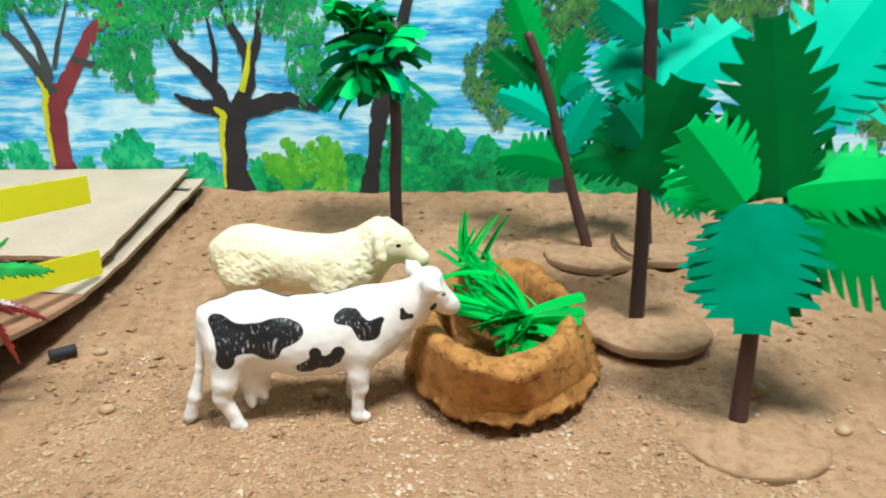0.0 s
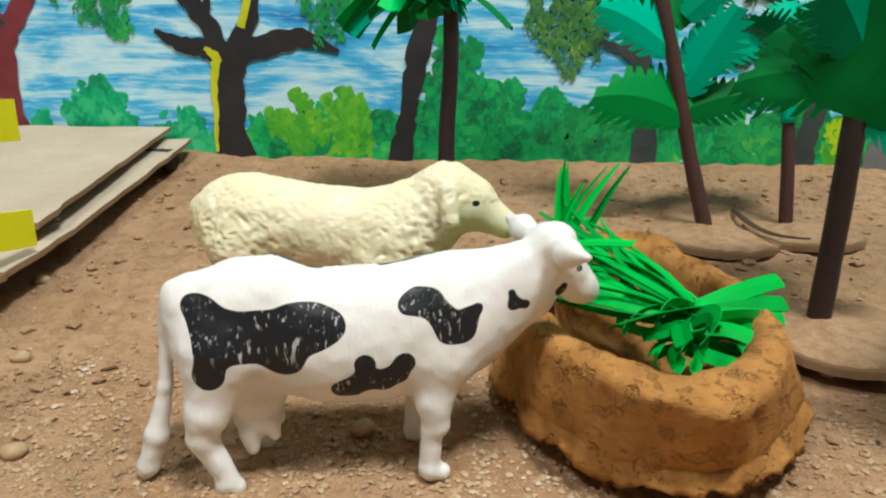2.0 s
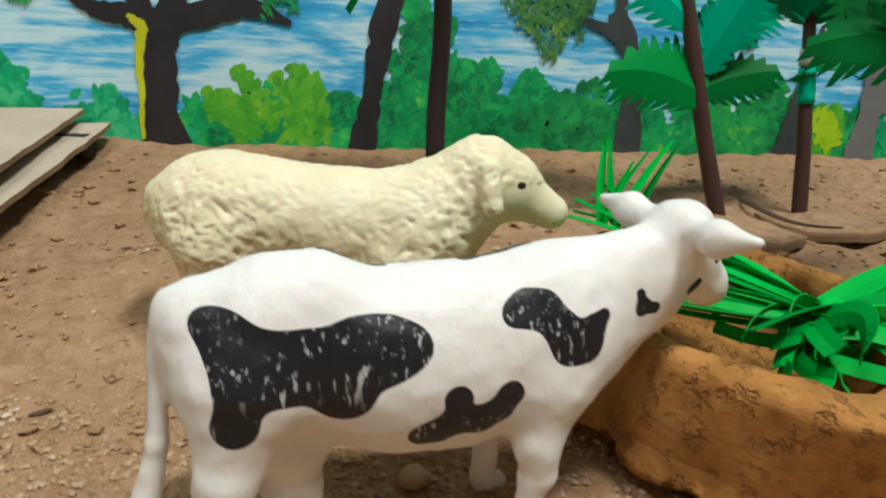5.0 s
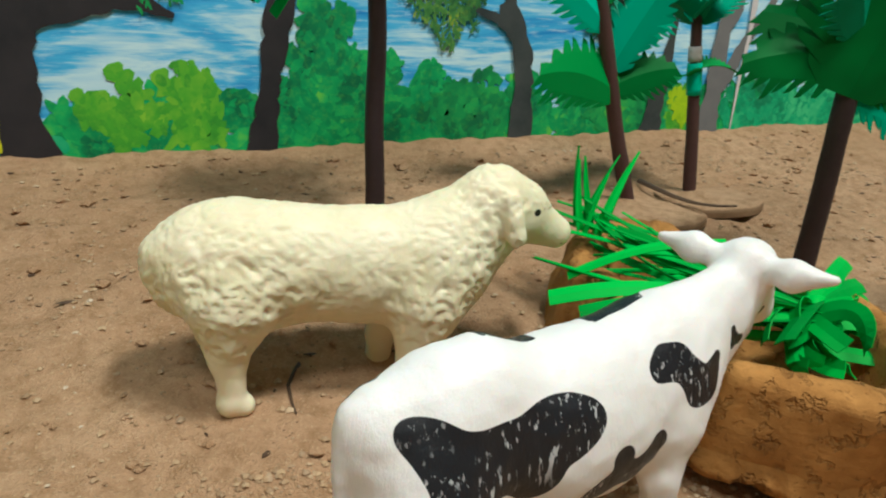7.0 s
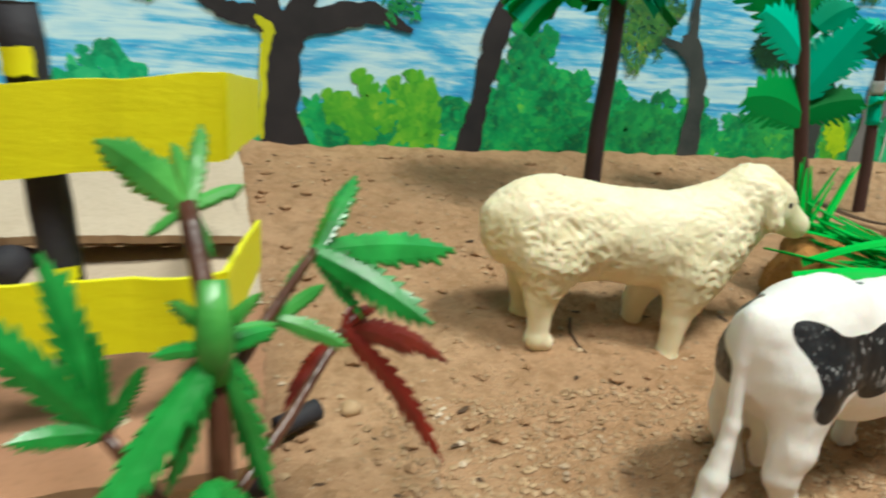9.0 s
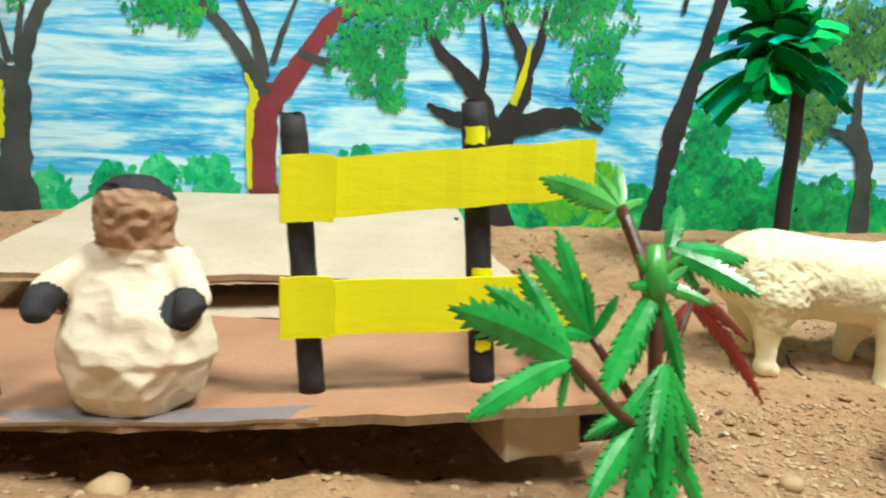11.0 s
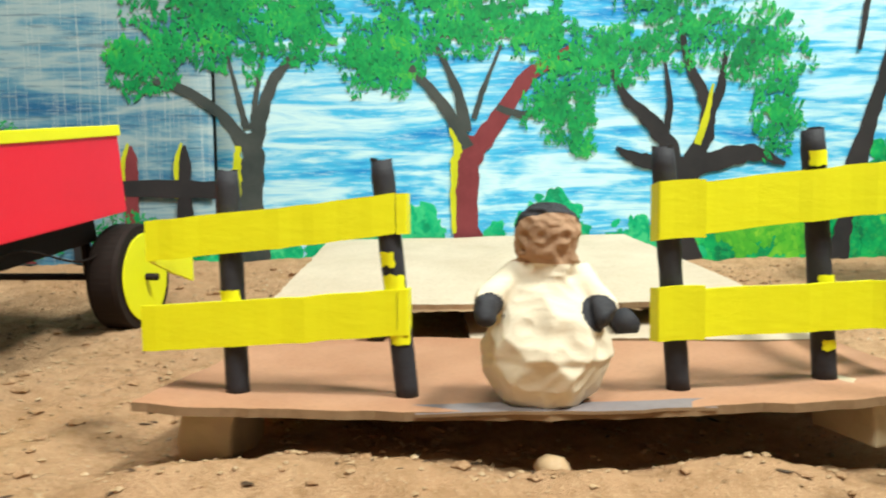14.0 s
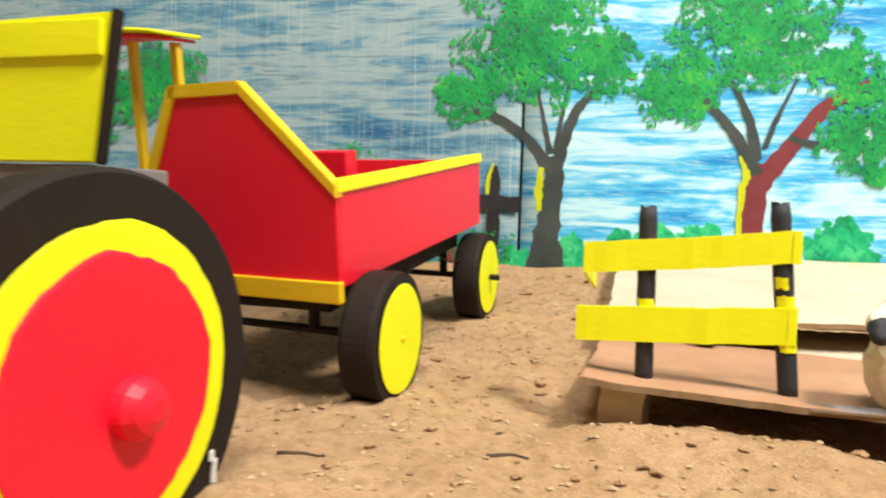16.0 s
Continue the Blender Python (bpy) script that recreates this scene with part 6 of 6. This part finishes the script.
def trailer():
    ob = thing("toy_trailer", (-0.6245, 0.301, 0.0430), "red cardboard toy trailer with yellow trim and yellow hubs", "toy trailer")
    frame_of = pose(-0.6245, 0.301, 0.0430, 8.0, 0, -6.6)
    ob.matrix_world = frame_of
    hubs = [frame_of.inverted() @ Vector(p) for p in ((-0.603, 0.326, 0.0175), (-0.595, 0.507, 0.0315))]
    L, H, W = 0.203, 0.048, 0.105
    part("side_panel", box_bm((-0.003, 0.003, 0), (0, L, H), 0.0006, 0.0003, 1, 3), M["red"], ob, "red painted side panel")
    part("side_panel", box_bm((-W, 0.003, 0), (-W + 0.003, L, H), 0.0006, 0.0003, 2, 3), M["red"], ob, "red painted side panel")
    part("tail_panel", box_bm((-W, L - 0.003, 0), (0.0, L + 0.0002, H - 0.002), 0.0006, 0.0003, 3, 3), M["red"], ob, "red painted tail panel")
    part("floor_panel", box_bm((-W + 0.002, 0.002, 0.001), (-0.002, L - 0.002, 0.004), 0.0004), M["tyre"], ob, "dark floor")
    face = [(0, 0), (0, 0.048), (-0.048, 0.094), (-0.088, 0.093), (-0.106, 0.052), (-0.106, 0)]
    poly_slab("front_board", ob, face, -0.0005, 0.003, M["red"], "red painted front board with sloping shoulders")
    top = [(0.001, 0.0485), (-0.048, 0.0955), (-0.089, 0.0945), (-0.1075, 0.052)]
    for (x0, z0), (x1, z1) in zip(top, top[1:]):
        d = Vector((x1 - x0, z1 - z0)).normalized()
        q = 0.0062
        poly_slab("front_trim", ob, [(x0, z0), (x1, z1), (x1, z1 - q), (x0, z0 - q)] if abs(d.y) < 0.8 else [(x0, z0), (x1, z1), (x1 + q, z1), (x0 + q, z0)],
                  -0.0022, 0.0045, M["ochre"], "orange-yellow card trim", 0.0004)
    part("top_trim", box_bm((-0.0045, 0.0, H - 0.0035), (0.0016, L + 0.001, H + 0.0025), 0.0007, 0.0004, 5, 3), M["yellow"], ob, "yellow painted top edge")
    part("top_trim", box_bm((-W - 0.0016, 0.0, H - 0.0035), (-W + 0.0045, L + 0.001, H + 0.0025), 0.0007, 0.0004, 6, 3), M["yellow"], ob, "yellow painted top edge")
    part("bottom_trim", box_bm((-W, -0.0026, -0.0065), (0.0012, 0.002, 0.0035), 0.0006, 0.0003, 7, 3), M["ochre"], ob, "orange-yellow bottom trim")
    part("seat_block", box_bm((-0.050, 0.060, 0.004), (-0.028, 0.073, H + 0.012), 0.001, 0.0004, 8), M["red"], ob, "red inner block")
    # Chassis bar, made deeper so its dark card stands in for underside shade.
    part("chassis", box_bm((-0.085, 0.012, -0.016), (-0.014, L - 0.010, 0.0008), 0.001, 0.0006, 9, 2), M["tyre"], ob, "dark chassis bar, deepened to stand for shade below")
    for _, y, z in hubs:
        v, f = tube([Vector((0.014, y, z)), Vector((-W, y, z))], [0.0022, 0.0022], 8)
        mesh_object("axle", v, f, M["tyre"], ob, "dark axle")
        v, f = tube([Vector((-0.03, y, z)), Vector((-0.03, y, -0.004))], [0.003, 0.003], 8)
        mesh_object("axle_strut", v, f, M["tyre"], ob)
    v, f = tube([Vector((-0.006, 0.03 + 0.16 * t, -0.014 - 0.008 * math.sin(t * 9))) for t in np.linspace(0, 1, 20)], [0.0006] * 20, 6)
    mesh_object("wire", v, f, M["tyre"], ob, "thin sagging wire")
    wheel(ob, hubs[0], 0.0330, 0.018, 3, M["yellow"], None, 1)
    wheel(ob, hubs[1], 0.0325, 0.018, 3, M["yellow"], None, 5)
    # canopy over the front board
    for x, z0, z1 in ((-0.094, 0.086, 0.116), (-0.1215, 0.040, 0.118)):
        part("canopy_post", box_bm((x - 0.0022, 0.010, z0), (x + 0.0022, 0.0142, z1), 0.0006, 0.0003, 4), M["ochre"], ob, "orange-yellow canopy post")
    v, f = slab([[Vector((x, y, 0.1165 + 0.004 * (1 - ((x + 0.119) / 0.034) ** 2))) for y in np.linspace(0.000, 0.022, 4)] for x in np.linspace(-0.150, -0.090, 9)], 0.0016)
    mesh_object("canopy_lining", v, f, M["red"], ob, "dark red canopy underside")
    v, f = slab([[Vector((x, y, 0.1190 + 0.004 * (1 - ((x + 0.119) / 0.036) ** 2))) for y in np.linspace(-0.002, 0.024, 4)] for x in np.linspace(-0.152, -0.088, 9)], 0.0022)
    mesh_object("canopy_roof", v, f, M["yellow"], ob, "yellow curved canopy roof")
    part("side_bracket", box_bm((-0.128, 0.004, 0.036), (-0.104, 0.016, 0.041), 0.0006), M["tyre"], ob, "dark bracket")


trailer()


def tractor():
    ob = thing("toy_tractor", (-0.6825, 0.18, -0.018), "cardboard toy tractor with big red wheel and yellow mudguard", "toy tractor")
    W = wheel(ob, (0.0480, -0.0110, 0.0462), 0.0628, 0.016, -3, M["yellow"], M["red"], 9)
    bm = box_bm((-0.0004, -0.007, -0.0009), (0.0004, -0.0045, 0.0025), 0.0003, 0.0006, 2, 2)
    m = part("chalk_mark", bm, M["chalk"], W, "white scuff on the tyre")
    m.location = (0.0009, 0.0475, -0.0330)
    m = part("chalk_mark", box_bm((-0.0004, -0.0015, -0.004), (0.0004, 0.0012, 0.004), 0.0003, 0.0006, 4, 2), M["chalk"], W, "white scuff on the tyre")
    m.location = (0.0009, 0.0435, -0.0380)
    poly_slab("mudguard", ob, [(-0.16, 0.112), (0.0075, 0.112), (0.0145, 0.1625), (-0.16, 0.158)], 0.026, 0.030, M["yellow"], "yellow painted mudguard panel")
    poly_slab("mudguard_edge", ob, [(0.0078, 0.1115), (0.0090, 0.1115), (0.0160, 0.1635), (0.0148, 0.1635)], 0.0255, 0.0312, M["tyre"], "dark cut edge")
    part("mudguard_lip", box_bm((-0.16, 0.0245, 0.1475), (0.0115, 0.0262, 0.1600), 0.0006, 0.0004, 3, 3), M["yellow"], ob, "folded yellow lip")
    part("body", box_bm((-0.16, 0.028, 0.030), (0.004, 0.070, 0.1115), 0.001, 0.0004, 3, 2), M["grey_card"], ob, "grey-brown card body")
    part("axle", box_bm((-0.10, -0.004, 0.052), (0.030, 0.004, 0.060), 0.001), M["tyre"], ob, "dark axle")


tractor()


# ---- stones and litter ----
def stone(name, at, r, seed, material, label, flat=0.7):
    bm = bmesh.new()
    bmesh.ops.create_icosphere(bm, subdivisions=2, radius=1)
    for v in bm.verts:
        q = v.co.copy()
        v.co = q * r * (1 + 0.35 * noise.noise(q * 1.3 + Vector((seed * 3.3, 0, 0))) + 0.12 * noise.noise(q * 4))
        v.co.z *= flat
    ob = part(name, bm, material, None, "", True)
    ob.location = at
    return tagged(ob, label, "stone", "stones on the sand")


def on_sand(x, y, lift):
    return (x, y, ground_z(x, y) + lift)


for k, (x, y, r, label) in enumerate((
        (-0.380, 0.302, 0.0058, "pale orange pebble on the sand before the deck"), (-0.530, 0.205, 0.004, "small reddish pebble on the sand"),
        (-0.165, 0.228, 0.0042, "pale brown pebble on the sand"), (-0.052, 0.258, 0.004, "small whitish pebble on the sand"), (-0.245, 0.44, 0.0036, "small whitish pebble on the sand"),
        (0.100, 0.246, 0.0055, "round brown pebble on the sand"), (0.122, 0.262, 0.0045, "round brown pebble on the sand"), (0.150, 0.255, 0.0042, "round brown pebble on the sand"), (0.074, 0.245, 0.0034, "round brown pebble on the sand"),
        (-0.068, 0.345, 0.0046, "small grey pebble under the figurine"), (-0.175, 0.322, 0.004, "small pale pebble on the sand"), (-0.21, 0.375, 0.0035, "small dark pebble on the sand"),
        (0.16, 0.36, 0.0045, "brown pebble on the sand"), (0.19, 0.33, 0.0036, "white pebble on the sand"), (0.10, 0.392, 0.0028, "brown pebble on a disc"), (-0.46, 0.235, 0.0035, "pale pebble on the sand"))):
    stone("pebble", on_sand(x, y, r * 0.3), r, k, M["stone"], label)


def twig(points, r, material, label):
    at = Vector(on_sand(*points[0], 0.0))
    pts = []
    for (x0, y0), (x1, y1) in zip(points, points[1:]):
        for k in range(4):
            x, y = x0 + (x1 - x0) * k / 4, y0 + (y1 - y0) * k / 4
            pts.append(Vector(on_sand(x, y, r * 0.5)) - at)
    v, f = tube(pts, [r * (1 - 0.6 * i / len(pts)) for i in range(len(pts))], 7)
    ob = mesh_object("twig", v, f, material)
    ob.location = at
    return tagged(ob, label, "twig", "twigs on the sand")


twig([(-0.111, 0.429), (-0.1165, 0.417), (-0.1165, 0.408), (-0.116, 0.400)], 0.0008, M["dark_bit"], "thin curved reddish twig lying on the sand")
twig([(-0.626, 0.246), (-0.6155, 0.2495), (-0.605, 0.251)], 0.0009, M["dark_bit"], "short dark twig lying on the sand")
twig([(-0.548, 0.270), (-0.539, 0.273), (-0.529, 0.274)], 0.0009, M["dark_bit"], "short dark twig lying on the sand")
strip = [Vector((0.110 - 0.010 * t + 0.028 * t * t, 0.548 - 0.096 * t + 0.034 * t * t, 0.0135 + 0.0012 * math.cos(5 * t))) for t in np.linspace(0, 1, 14)]
dry = strip_mesh("dry_strip", [q - strip[0] for q in strip], 0.0030, Vector((0.4, 0.8, 0.3)), 0.0006, M["dark_bit"], None, 0.25, 0.4)
dry.location = strip[0]
tagged(dry, "dry dark curled strip lying on the sand beside the trunk", "dry leaf")


def scatter(name, count, size, material, label, seed, box, long=1.0):
    """Countless small grains in one mesh."""
    rng = random.Random(seed)
    base = [Vector(v).normalized() for v in ((1, 0, 0), (-1, 0, 0), (0, 1, 0), (0, -1, 0), (0, 0, 1), (0, 0, -0.6), (0.6, 0.6, 0.4), (-0.6, 0.5, 0.5), (-0.5, -0.6, 0.5), (0.6, -0.6, 0.4))]
    tris = [(4, 6, 7), (4, 7, 8), (4, 8, 9), (4, 9, 6), (0, 6, 9), (2, 7, 6), (1, 8, 7), (3, 9, 8), (0, 2, 6), (2, 1, 7), (1, 3, 8), (3, 0, 9), (5, 2, 0), (5, 1, 2), (5, 3, 1), (5, 0, 3)]
    verts, faces = [], []
    for _ in range(count):
        x, y = rng.uniform(box[0], box[1]), rng.uniform(box[2], box[3])
        s = size[0] + (size[1] - size[0]) * rng.random() ** 3
        z = ground_z(x, y) + s * 0.15
        t = rng.uniform(0, math.tau)
        c, sn = math.cos(t), math.sin(t)
        k = len(verts)
        for b in base:
            q = b * s * rng.uniform(0.7, 1.25)
            q.x *= long
            q.z *= 0.65 if long == 1 else 0.4
            verts.append((x + q.x * c - q.y * sn, y + q.x * sn + q.y * c, z + q.z))
        faces += [tuple(k + i for i in f) for f in tris]
    ob = mesh_object(name, verts, faces, material, smooth=False)
    return tagged(ob, label, "gravel", kind="stuff")


scatter("sand_grains", 15000, (0.0004, 0.0017), M["stone"], "loose coarse grains and tiny stones on the sand", 31, (-0.75, 0.32, 0.06, 0.62))
scatter("sand_grains", 15000, (0.0004, 0.0015), M["stone"], "coarse grains on the sand round the figurines", 37, (-0.20, 0.16, 0.22, 0.38))
scatter("sand_clods", 2200, (0.0008, 0.0036), M["sand"], "small clods of sand", 33, (-0.75, 0.32, 0.08, 0.62))
scatter("litter", 700, (0.0005, 0.0015), M["dark_bit"], "dark bits of straw and grit on the sand", 32, (-0.75, 0.32, 0.08, 0.62), 2.6)
